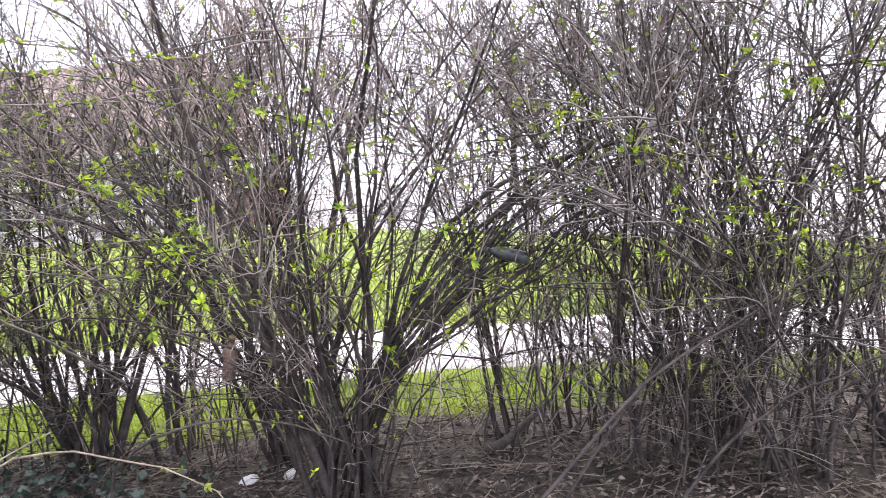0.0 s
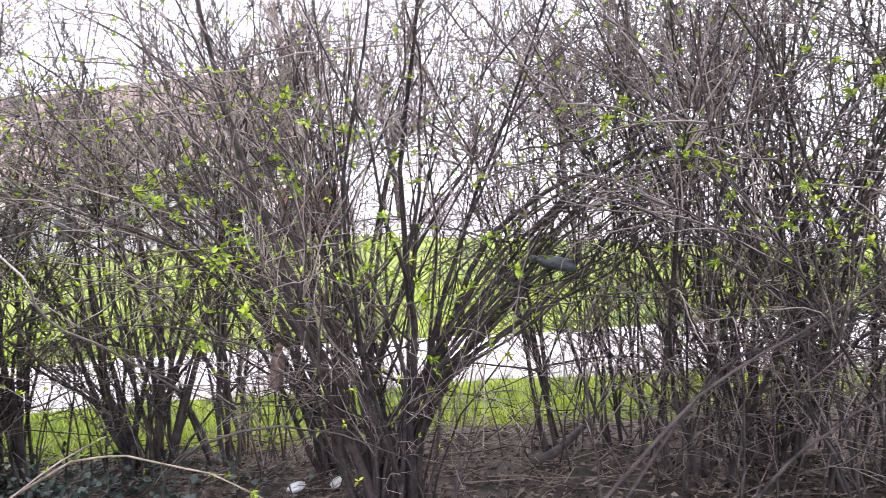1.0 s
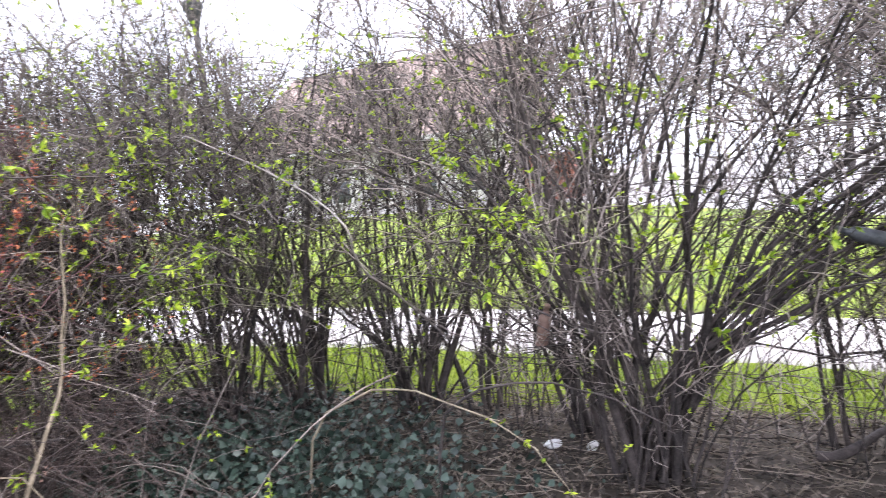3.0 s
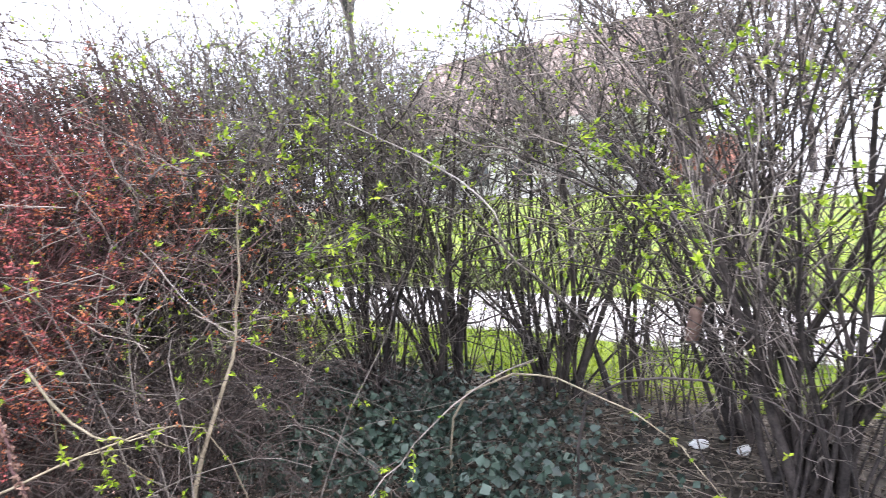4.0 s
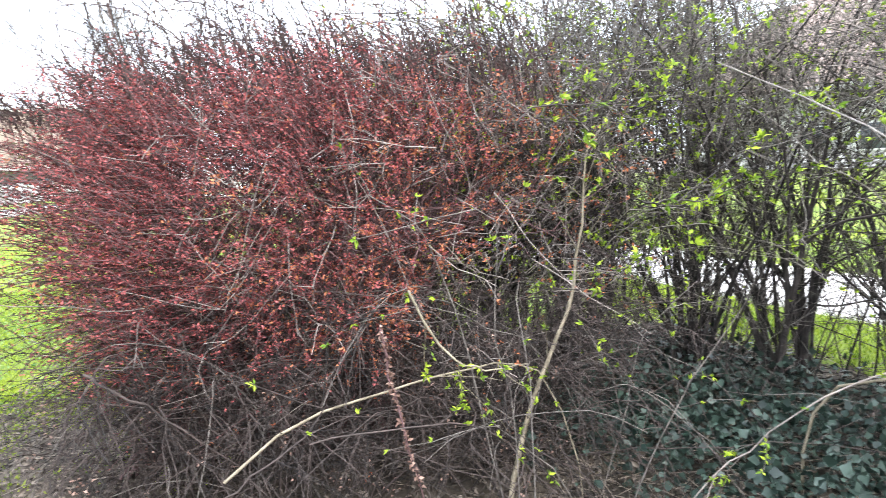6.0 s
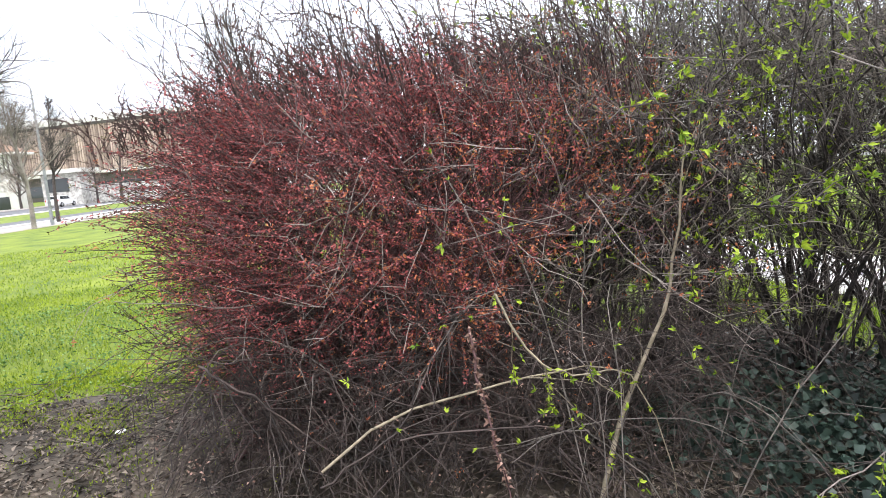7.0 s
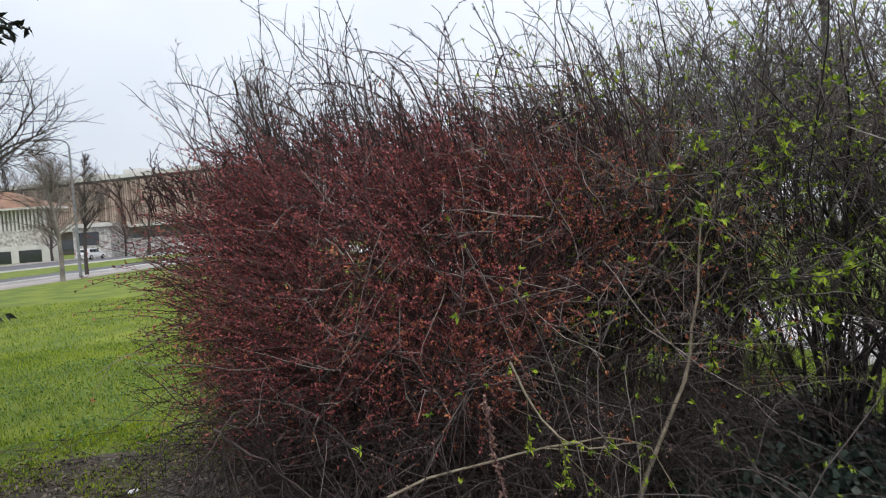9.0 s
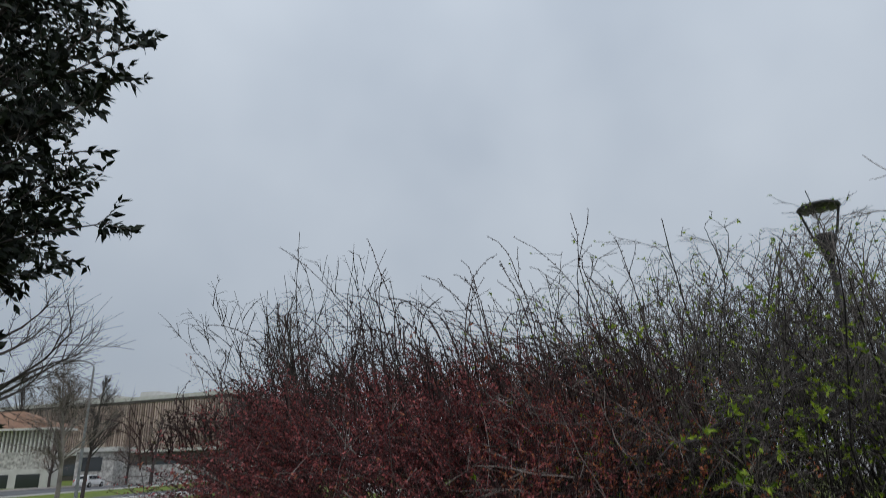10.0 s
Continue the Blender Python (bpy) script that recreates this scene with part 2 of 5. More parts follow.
def leaves(rng, place, way, length, width, fold=0.25):
    """Pointed leaves, folded along the rib, as places and triangles."""
    m = len(place)
    d = unit(way)
    nrm = unit(np.cross(d, unit(rng.normal(0, 1, (m, 3)) + [0, 0, 0.0])))
    nrm = np.where(nrm[:, 2:] < 0, -nrm, nrm)
    side = np.cross(d, nrm)
    ln = np.broadcast_to(length, (m,))[:, None]
    wd = np.broadcast_to(width, (m,))[:, None]
    base, tip = place, place + d * ln - nrm * ln * 0.15
    mid = place + d * ln * 0.45
    left, right = mid + side * wd * 0.5 + nrm * wd * fold, mid - side * wd * 0.5 + nrm * wd * fold
    v = np.stack([base, left, mid, right, tip], 1).reshape(-1, 3)
    i = np.arange(m)[:, None] * 5
    f = np.stack([np.hstack([i, i + 3, i + 2]), np.hstack([i, i + 2, i + 1]), np.hstack([i + 1, i + 2, i + 4]), np.hstack([i + 2, i + 3, i + 4])], 1).reshape(-1, 3)
    return v, f


def leaflets(rng, place, way, length, width):
    """Small leaves of two triangles each."""
    m = len(place)
    d = unit(way)
    side = unit(np.cross(d, rng.normal(0, 1, (m, 3))))
    nrm = np.cross(side, d)
    ln, wd = np.broadcast_to(length, (m,))[:, None], np.broadcast_to(width, (m,))[:, None]
    mid = place + d * ln * 0.55 + nrm * ln * 0.12
    v = np.stack([place, mid + side * wd * 0.5, place + d * ln, mid - side * wd * 0.5], 1).reshape(-1, 3)
    i = np.arange(m)[:, None] * 4
    return v, np.stack([np.hstack([i, i + 1, i + 2]), np.hstack([i, i + 2, i + 3])], 1).reshape(-1, 3)


def merged(*parts):
    vs, fs, n = [], [], 0
    for v, f in parts:
        vs.append(v)
        fs.append(f + n)
        n += len(v)
    return np.concatenate(vs), np.concatenate(fs)


def box(bm, x0, y0, z0, x1, y1, z1):
    m = Matrix.LocRotScale(((x0 + x1) / 2, (y0 + y1) / 2, (z0 + z1) / 2), None, (x1 - x0, y1 - y0, z1 - z0))
    return bmesh.ops.create_cube(bm, size=1, matrix=m)["verts"]


def soften(bm, width=0.01, seg=2):
    bmesh.ops.bevel(bm, geom=list(bm.edges), offset=width, segments=seg, affect="EDGES", profile=0.6)


def lathe(profile, n=20):
    """A turned form from (radius, height) pairs."""
    bm = bmesh.new()
    rings = []
    for r, z in profile:
        rings.append([bm.verts.new((r * math.cos(2 * math.pi * i / n), r * math.sin(2 * math.pi * i / n), z)) for i in range(n)])
    for a, b in zip(rings, rings[1:]):
        for i in range(n):
            bm.faces.new((a[i], a[(i + 1) % n], b[(i + 1) % n], b[i]))
    bm.faces.new(rings[0][::-1])
    bm.faces.new(rings[-1])
    return bm

# ---- ground ----
def sheet(name, xs, ys, z, mat):
    gx, gy = np.meshgrid(xs, ys)
    v = np.stack([gx, gy, np.full_like(gx, z)], -1).reshape(-1, 3)
    nx, ny = len(xs), len(ys)
    i = (np.arange(ny - 1)[:, None] * nx + np.arange(nx - 1)[None]).reshape(-1, 1)
    return new(name, mesh_of(name, v, np.hstack([i, i + 1, i + nx + 1, i + nx]), mat))


span = np.concatenate([-np.geomspace(2500, 20, 14), np.linspace(-15, 15, 13), np.geomspace(20, 2500, 14)])
ground = tagged(sheet("ground", span, span, 0.0, GRASS), "mown spring lawn, bright green with yellowish patches", "lawn", kind="structure")


def slab(name, line_a, line_b, z0, z1, mat, label, category, rough=0.0, rng=None):
    """A strip of ground cover between two lines of points of equal count, with thickness."""
    a, b = np.array(line_a, float), np.array(line_b, float)
    n = len(a)
    up = lambda p, z: np.hstack([p, np.full((n, 1), z)])
    v = np.concatenate([up(a, z1), up(b, z1), up(a, z0), up(b, z0)])
    i = np.arange(n - 1)[:, None]
    f = np.concatenate([np.hstack([i, i + 1, i + n + 1, i + n]), np.hstack([i + 2 * n, i + 2 * n + 1, i + 1, i]), np.hstack([i + n, i + n + 1, i + 3 * n + 1, i + 3 * n])])
    return tagged(new(name, mesh_of(name, v, f, mat)), label, category, kind="structure")


RNG = np.random.default_rng(7)
px = np.arange(-70, 40, 0.35)
wave = lambda x, s, a: a * (np.sin(x * 1.7 + s) + 0.6 * np.sin(x * 4.1 + 2 * s) + 0.4 * np.sin(x * 9.3 + s))
path_near = lambda x: 5.32 - 0.18 * np.logaddexp(0, 0.9 * np.minimum(x, 6) + 1.08)
path_far = lambda x: path_near(x) + 1.62 + 0.055 * np.clip(-x, 0, 10)
slab("gravel_path", np.stack([px, path_near(px) + wave(px, 1, 0.035)], 1), np.stack([px, path_far(px) + wave(px, 4, 0.04)], 1), -0.05, 0.006, GRAVEL,
     "pale gravel park path between strips of lawn", "path")

# planting bed of bare soil under the shrubs, with a ragged edge
ba = np.linspace(-5.8, 14, 140)
left_edge = -1.0 + 5.1 * np.clip((ba + 5.8) / 1.2, 0, 1) ** 0.5
slab("planting_bed", np.stack([ba, np.minimum(left_edge, 4.06) + wave(ba * 1.6, 2, 0.07)], 1), np.stack([ba, -9 + 0 * ba], 1), -0.05, 0.005, SOIL,
     "bare brown soil with dead leaves under the shrubs", "soil bed")

yx = np.linspace(-90, 120, 240)
slab("forecourt", np.stack([yx, np.clip(19.3 - 1.5 * yx, 9, 36)], 1), np.stack([yx * 12, 2400 + 0 * yx], 1), -0.05, 0.006, GRAVEL,
     "wide pale gravel forecourt beyond the lawn", "forecourt")

# avenue: pavement, verge and carriageway run along one heading
AV = np.array([-0.955, 0.297])
AN = np.array([-0.297, -0.955])


def avenue(d0, d1, z0, z1, name, mat, label, category, far=260.0, near=-160.0):
    s = np.linspace(near, far, 30)[:, None]
    return slab(name, d0 * AN + s * AV, d1 * AN + s * AV, z0, z1, mat, label, category)


avenue(21.4, 25.1, -0.1, 0.03, "pavement", PAVING, "pale pinkish concrete pavement beside the lawn", "pavement")
avenue(25.1, 25.6, -0.1, 0.09, "kerb", KERB, "whitish concrete kerb along the side lane", "kerb")
avenue(25.6, 30.2, -0.1, 0.006, "side_lane", ASPHALT, "narrow grey asphalt side lane", "road")
avenue(41, 58, -0.1, 0.006, "road", ASPHALT, "grey asphalt avenue behind the lawn", "road")
avenue(40.7, 41, -0.1, 0.12, "kerb_far", KERB, "pale concrete kerb along the avenue", "kerb")
avenue(58, 62, -0.1, 0.12, "pavement_far", PAVING, "pale pavement in front of the buildings", "pavement")

# ---- ground cover ----
def scatter(rng, n, x0, x1, y0, y1):
    return np.stack([rng.uniform(x0, x1, n), rng.uniform(y0, y1, n), np.zeros(n)], 1)


def in_bed(p):
    e = -1.0 + 5.1 * np.clip((p[:, 0] + 5.8) / 1.2, 0, 1) ** 0.5
    return (p[:, 0] > -5.8) & (p[:, 1] < np.minimum(e, 4.06))


def blades(rng, p, h0, h1, w):
    m = len(p)
    ang = rng.uniform(0, 2 * math.pi, m)
    side = np.stack([np.cos(ang), np.sin(ang), 0 * ang], 1) * w
    h = rng.uniform(h0, h1, m)
    leanv = rng.normal(0, 0.35, (m, 2)) * h[:, None]
    tip = p + np.column_stack([leanv, h])
    v = np.stack([p - side, p + side, tip], 1).reshape(-1, 3)
    return v, np.arange(3 * m).reshape(-1, 3)


def turf(name, regions, label):
    sets = []
    for n, x0, x1, y0, y1, h0, h1, w in regions:
        p = scatter(RNG, n, x0, x1, y0, y1)
        edge = RNG.uniform(-0.15, 0.15, (n, 1))
        q = p + edge
        p = p[~in_bed(q) & ~((q[:, 1] > path_near(q[:, 0]) - 0.03) & (q[:, 1] < path_far(q[:, 0]) + 0.03))]
        sets.append(blades(RNG, p, h0, h1, w))
    return tagged(new(name, mesh_of(name, *merged(*sets), BLADE)), label, "grass", kind="stuff")


turf("grass_blades", [(30000, -9, 5, 3.9, 5.4, 0.03, 0.08, 0.004), (26000, -14, 6, 6.2, 11, 0.03, 0.07, 0.006),
                      (60000, -12, -4.9, -7, 3.5, 0.02, 0.055, 0.005), (40000, -22, -10, -12, 4, 0.02, 0.06, 0.008)],
     "short bright green grass blades of the lawn")


def clumps(p, size):
    """True where a slow wave over the ground is high, for patches with soft borders."""
    a, b = p[:, 0] / size, p[:, 1] / size
    return np.sin(a * 2.1 + np.sin(b * 1.7)) * np.sin(b * 2.6 + 1.3 * np.sin(a * 1.4)) + RNG.normal(0, 0.35, len(p)) > 0.1


def moss():
    p = scatter(RNG, 60000, -6.6, -3.2, -3.2, 0.4)
    edge = p[:, 0] + 5.6 + RNG.normal(0, 0.5, len(p))
    p = p[clumps(p, 0.5) & (RNG.uniform(0, 1.6, len(p)) > edge)]
    tagged(new("moss", mesh_of("moss", *blades(RNG, p, 0.012, 0.04, 0.007), BLADE)), "patches of moss and thin grass on bare soil", "moss", kind="stuff")


moss()


def clover():
    p = scatter(RNG, 11000, -10.5, -5.0, -4.8, 0.4)
    p = p[~in_bed(p + RNG.normal(0, 0.22, (len(p), 1)))]
    p = p[clumps(p, 0.8) | (RNG.uniform(0, 1, len(p)) < 0.25)]
    p[:, 2] = RNG.uniform(0.015, 0.05, len(p))
    way = RNG.normal(0, 1, (len(p), 3)) * [1, 1, 0.25]
    me = mesh_of("clover", *leaves(RNG, p, way, RNG.uniform(0.018, 0.04, len(p)), 0.022), WEED)
    tagged(new("clover", me), "low broad-leaved weeds in the lawn edge", "weeds", kind="stuff")


clover()


def litter():
    n = 30000
    p = np.concatenate([scatter(RNG, n, -6.4, 4.5, 0.3, 4.3), scatter(RNG, 12000, -7.2, -3, -3.5, 0.6)])
    p = p[in_bed(p + RNG.normal(0, 0.18, (len(p), 1)))]
    # the leaves thin out over the trodden soil away from the shrubs
    thin = np.random.default_rng(3)
    near_hedge = np.maximum(p[:, 1] - 0.3, (-3.0 - p[:, 0]) * 1.2)
    p = p[thin.uniform(0, 1, len(p)) < np.clip(near_hedge / 1.1, 0.04, 1)]
    p = np.concatenate([p, scatter(thin, 1800, -4.5, 4.5, -4.0, 1.2)])
    p[:, 2] = RNG.uniform(0.008, 0.03, len(p))
    way = RNG.normal(0, 1, (len(p), 3)) * [1, 1, 0.22]
    lv = leaves(RNG, p, way, RNG.uniform(0.02, 0.065, len(p)), RNG.uniform(0.01, 0.026, len(p)), 0.5)
    tagged(new("dead_leaves", mesh_of("dead_leaves", *lv, LITTER)), "brown and straw-coloured dead leaves on the soil", "leaf litter", kind="stuff")
    q = np.concatenate([scatter(RNG, 6000, -4.0, 3.5, 1.2, 4.2), scatter(RNG, 800, -6.4, -3, -2.6, 0.8)])
    q[:, 2] = RNG.uniform(0.01, 0.05, len(q))
    w = RNG.normal(0, 1, (len(q), 3)) * [1, 0.8, 0.08]
    line = grow(RNG, q, w, RNG.uniform(0.08, 0.4, len(q)), 2, 0.12, 0.0)
    tw = tubes(line, taper(len(q), 2, RNG.uniform(0.002, 0.005, len(q)), 0.0015), 3)
    tagged(new("fallen_twigs", mesh_of("fallen_twigs", *tw, LITTER)), "thin dry fallen twigs lying on the soil", "twig_tangle", kind="stuff")


litter()


# ---- shrubs ----
def arcs(rng, a, c, b, n, wander):
    """Bent lines from a by way of c to b, which wander more towards their ends."""
    m = len(a)
    t = np.linspace(0, 1, n)[None, :, None]
    p = (1 - t) ** 2 * a[:, None] + 2 * t * (1 - t) * c[:, None] + t ** 2 * b[:, None]
    ln = np.linalg.norm(b - a, axis=1)[:, None, None]
    for k in (1.5, 3.7, 8.0):
        p = p + np.sin(t * k * 2 * math.pi / 1.5 + rng.uniform(0, 6.28, (m, 1, 3))) * rng.normal(0, 1, (m, 1, 3)) * wander * ln * t / k
    return p


def tuft_leaves(rng, ends, ways, each, size, loose=0.75):
    e, w = np.repeat(ends, each, 0), np.repeat(unit(ways), each, 0)
    w = w + rng.normal(0, loose, w.shape)
    w[:, 2] += 0.25
    s = size * rng.uniform(0.5, 1.35, len(e))
    return leaves(rng, e, w, s, s * 0.4)


def stems_of(root, lines, r0, r1, sides, mat, name="stem"):
    m, n, _ = lines.shape
    rad = taper(m, n, r0, r1)
    if name == "stem":
        rad = np.broadcast_to(r1, (m,))[:, None] + (rad - np.broadcast_to(r1, (m,))[:, None]) * np.linspace(1, 0.45, n)[None]
    v, f = tubes(lines, rad, sides)
    for k in range(m):
        hang(new(name, mesh_of(name, v[k * n * sides:(k + 1) * n * sides], f[:(n - 1) * sides], mat, True)), root)


def upright_front(lines):
    """Bends lines that lean far out over the open side back towards the hedge."""
    lines[..., 1] += np.clip(2.3 - np.linalg.norm(lines[..., :2], axis=-1), 0, 2) * 0.8
    return lines


def shrub(rng, base, stems, height, spread=0.16, lean=(0, 0), thick=0.016, radius=0.17, label="", leaf=0.12, low=0.3, side=5, fork=2, boughs=14, sprays=24, skin=None, each=6, fat=1.0, crest=5, whips=14, under=2):
    """A many-stemmed shrub: a tight clump of crooked stems that fork low, crossing boughs, branches, twigs and tufts of young leaves."""
    bx, by = base
    root = thing("shrub", label, "shrub", (bx, by, 0), "shrubs of the hedge")
    ang, rr = rng.uniform(0, 2 * math.pi, stems), np.sqrt(rng.uniform(0, 1, stems)) * radius
    start = np.stack([bx + rr * np.cos(ang), by + rr * np.sin(ang), np.full(stems, -0.03)], 1)
    tilt = np.abs(rng.normal(0, spread, stems)) + 0.03
    turn = ang + rng.normal(0, 0.7, stems)
    way = np.stack([np.cos(turn) * np.sin(tilt) + lean[0], np.maximum(np.sin(turn) * np.sin(tilt) + lean[1], -0.25), np.cos(tilt)], 1)
    ln = height * rng.uniform(0.72, 1.08, stems)
    lines = upright_front(grow(rng, start, way, ln, 14, 0.095, 0.0))
    r0 = thick * rng.uniform(0.4, 1.0, stems) ** 1.3 * 1.5
    stems_of(root, lines, r0, 0.003, 6, BARK)
    s, w, who, at = shoots(rng, lines, fork, 0.08, 0.55, 0.4)
    fl = ln[who] * (1 - at) * rng.uniform(0.6, 1.0, len(s))
    forks = upright_front(grow(rng, s, w, fl, 12, 0.11, 0.02))
    stems_of(root, forks, r0[who] * (1 - at) * 0.65, 0.0025, 5, BARK)
    # thin whips that stand round the clump
    k = whips
    ang, rr = rng.uniform(0, 2 * math.pi, k), rng.uniform(0.1, 0.6, k)
    s = np.stack([bx + rr * np.cos(ang), by + 0.6 * rr * np.sin(ang), np.full(k, -0.02)], 1)
    whip = upright_front(grow(rng, s, np.stack([rng.normal(0, 0.2, k), rng.normal(0, 0.12, k), np.ones(k)], 1), rng.uniform(0.9, 2.4, k), 12, 0.09, 0.02))
    stems_of(root, whip, rng.uniform(0.0035, 0.008, k), 0.002, 5, BARK, "whip")
    # crossing boughs that leave the stems at wide angles
    s, w, who, at = shoots(rng, lines, 2, 0.15, 0.8, 1.0)
    pick = rng.permutation(len(s))[:boughs]
    s, ang = s[pick], rng.uniform(0, 2 * math.pi, len(pick))
    w = np.stack([np.cos(ang), 0.6 * np.sin(ang), rng.uniform(-0.05, 0.9, len(pick))], 1)
    w[:, 1] = np.where(np.linalg.norm(s[:, :2], axis=1) < 3.2, np.abs(w[:, 1]), w[:, 1])
    bough = upright_front(grow(rng, s, w, rng.uniform(0.6, 1.6, len(pick)), 12, 0.06, rng.uniform(-0.05, 0.03, len(pick))))
    stems_of(root, bough, rng.uniform(0.004, 0.008, len(pick)), 0.002, 5, BARK, "bough")
    # branches at all heights, with twigs on them and twiglets on those
    s, w, who, at = shoots(rng, lines, max(2, round(side * 12 / stems)), low, 1.0, 0.65)
    s1, w1, _, at1 = shoots(rng, np.concatenate([forks, bough, whip]), max(1, round(side * 9 / stems)), low, 1.0, 0.65)
    s2, w2, _, at2 = shoots(rng, np.concatenate([lines[:, ::2], forks[:, [0, 2, 4, 6, 8, 10, 11]]]), max(2, round(crest * 12 / stems)), 0.64, 1.0, 0.75)
    s3, w3, _, at3 = shoots(rng, np.concatenate([lines[:, :12], whip]), under, 0.12, 0.5, 0.95)
    s, w, at = np.concatenate([s, s1, s2, s3]), np.concatenate([w, w1, w2, w3]), np.concatenate([at, at1, at2, at3 + 0.3])
    m = len(s)
    bl = rng.uniform(0.2, 1.0, m) * np.clip(1.3 - 0.6 * at, 0.5, 1.2)
    w = unit(w + np.stack([0 * at, 0 * at, rng.uniform(-0.3, 0.5, m) + 0.4 * at], 1))
    b = upright_front(grow(rng, s, w, bl, 8, 0.11, rng.uniform(-0.08, 0.04, m)))
    s2, w2, who2, _ = shoots(rng, b, each, 0.1, 1.0, 0.85)
    t = grow(rng, s2, w2, rng.uniform(0.05, 0.3, len(s2)) * np.clip(bl[who2] * 1.6, 0.5, 1.2), 3, 0.17, 0.0)
    s3, w3, _, _ = shoots(rng, t[::2], 1, 0.2, 0.9, 0.8)
    u = grow(rng, s3, w3, rng.uniform(0.03, 0.14, len(s3)), 2, 0.1, 0.0)
    for q in (b, t, u):
        top = np.minimum(height, (1.5 if bx < -1.5 else 1.9) + 0.34 * np.linalg.norm(q[..., :2], axis=-1))
        q[..., 2] = np.where(q[..., 2] > top, top + (q[..., 2] - top) * 0.3, q[..., 2])
    array_part("twig_tangle", merged(tubes(b, taper(m, 8, 0.0036 * fat, 0.0017), 3), tubes(t, taper(len(t), 3, 0.0021 * fat, 0.0013), 3), tubes(u, taper(len(u), 2, 0.0016, 0.0011), 3)),
               skin or TWIG, root, "fine bare grey-brown twigs", kind="stuff")
    if not leaf:
        return root
    ends, ways = t[:, -1], t[:, -1] - t[:, -2]
    near = np.clip((by + 0.1 - ends[:, 1]) * 0.8 + 0.35, 0.12, 1.3)
    keep = (ends[:, 2] > 0.25) & (rng.uniform(0, 1, len(t)) < leaf * near * (0.3 + 0.7 * np.clip((ends[:, 2] - 0.3) / 1.3, 0, 1)))
    array_part("foliage", tuft_leaves(rng, ends[keep], ways[keep], 6, 0.021), SPRING, root, "small tufts of yellow-green young leaves", kind="stuff")
    # near-level sprays that reach out to the open side, with a tuft at every bud
    k = sprays
    row = rng.integers(0, len(lines), k)
    sp = lines[row, rng.integers(5, 13, k)]
    sp = sp[(sp[:, 2] > 0.8) & (sp[:, 2] < 2.5)]
    k = len(sp)
    out = -sp * [1, 1, 0] / np.linalg.norm(sp[:, :2], axis=1)[:, None]
    across = np.stack([-out[:, 1], out[:, 0], 0 * out[:, 0]], 1)
    far = out * rng.uniform(0.1, 0.9, (k, 1)) * np.clip(np.linalg.norm(sp[:, :2], axis=1)[:, None] - 2.4, 0, 1) + across * rng.normal(0, 0.65, (k, 1)) + np.array([0, 0, 1]) * rng.uniform(-0.25, 0.25, (k, 1))
    spray = arcs(rng, sp, sp + far * 0.5 + [0, 0, 0.15], sp + far, 13, 0.04)
    top = 1.6 + 0.34 * np.linalg.norm(spray[..., :2], axis=-1)
    spray[..., 2] = np.where(spray[..., 2] > top, top + (spray[..., 2] - top) * 0.2, spray[..., 2])
    array_part("spray", tubes(spray, taper(k, 13, 0.0036, 0.0016), 4), skin or TWIG, root, "slender leafy side shoots", kind="stuff")
    ends = spray[:, 3:].reshape(-1, 3) + rng.normal(0, 0.008, (k * 10, 3))
    ends = ends[rng.uniform(0, 1, len(ends)) < 0.7]
    array_part("foliage", tuft_leaves(rng, ends, rng.normal(0, 0.25, ends.shape) + [0, 0, 0.8], 6, 0.026), SPRING, root, "tufts of yellow-green young leaves", kind="stuff")
    return root


BUSH = "bare many-stemmed shrub with grey-brown bark and yellow-green leaf tufts"
# how the shrubs grow in each stretch of the hedge
GAP = dict(side=3, crest=6, each=4, whips=10, under=5, skin=TWIG)
THICK = dict(side=4, crest=5, each=5, whips=14, under=3, skin=TWIG)
SPARSE = dict(side=2, crest=5, each=5, whips=11, under=3, skin=TWIG)
EAST = dict(side=3, crest=4, each=5, whips=18, under=4, skin=HAZEL_TWIG)
WEST = dict(side=4, crest=7, each=5, whips=13, under=3, skin=HAZEL_TWIG)
BARBERRY_SIDE = dict(side=5, crest=8, each=5, whips=20, skin=BARK)
BACK = dict(side=4, crest=8, each=4, whips=4, skin=HAZEL_TWIG)
STEMS_ONLY = dict(side=2, crest=3, each=4, whips=10, under=3, boughs=6, skin=HAZEL_TWIG)
OVERHANG = dict(side=5, crest=8, each=5, whips=12, under=0, skin=BARK)
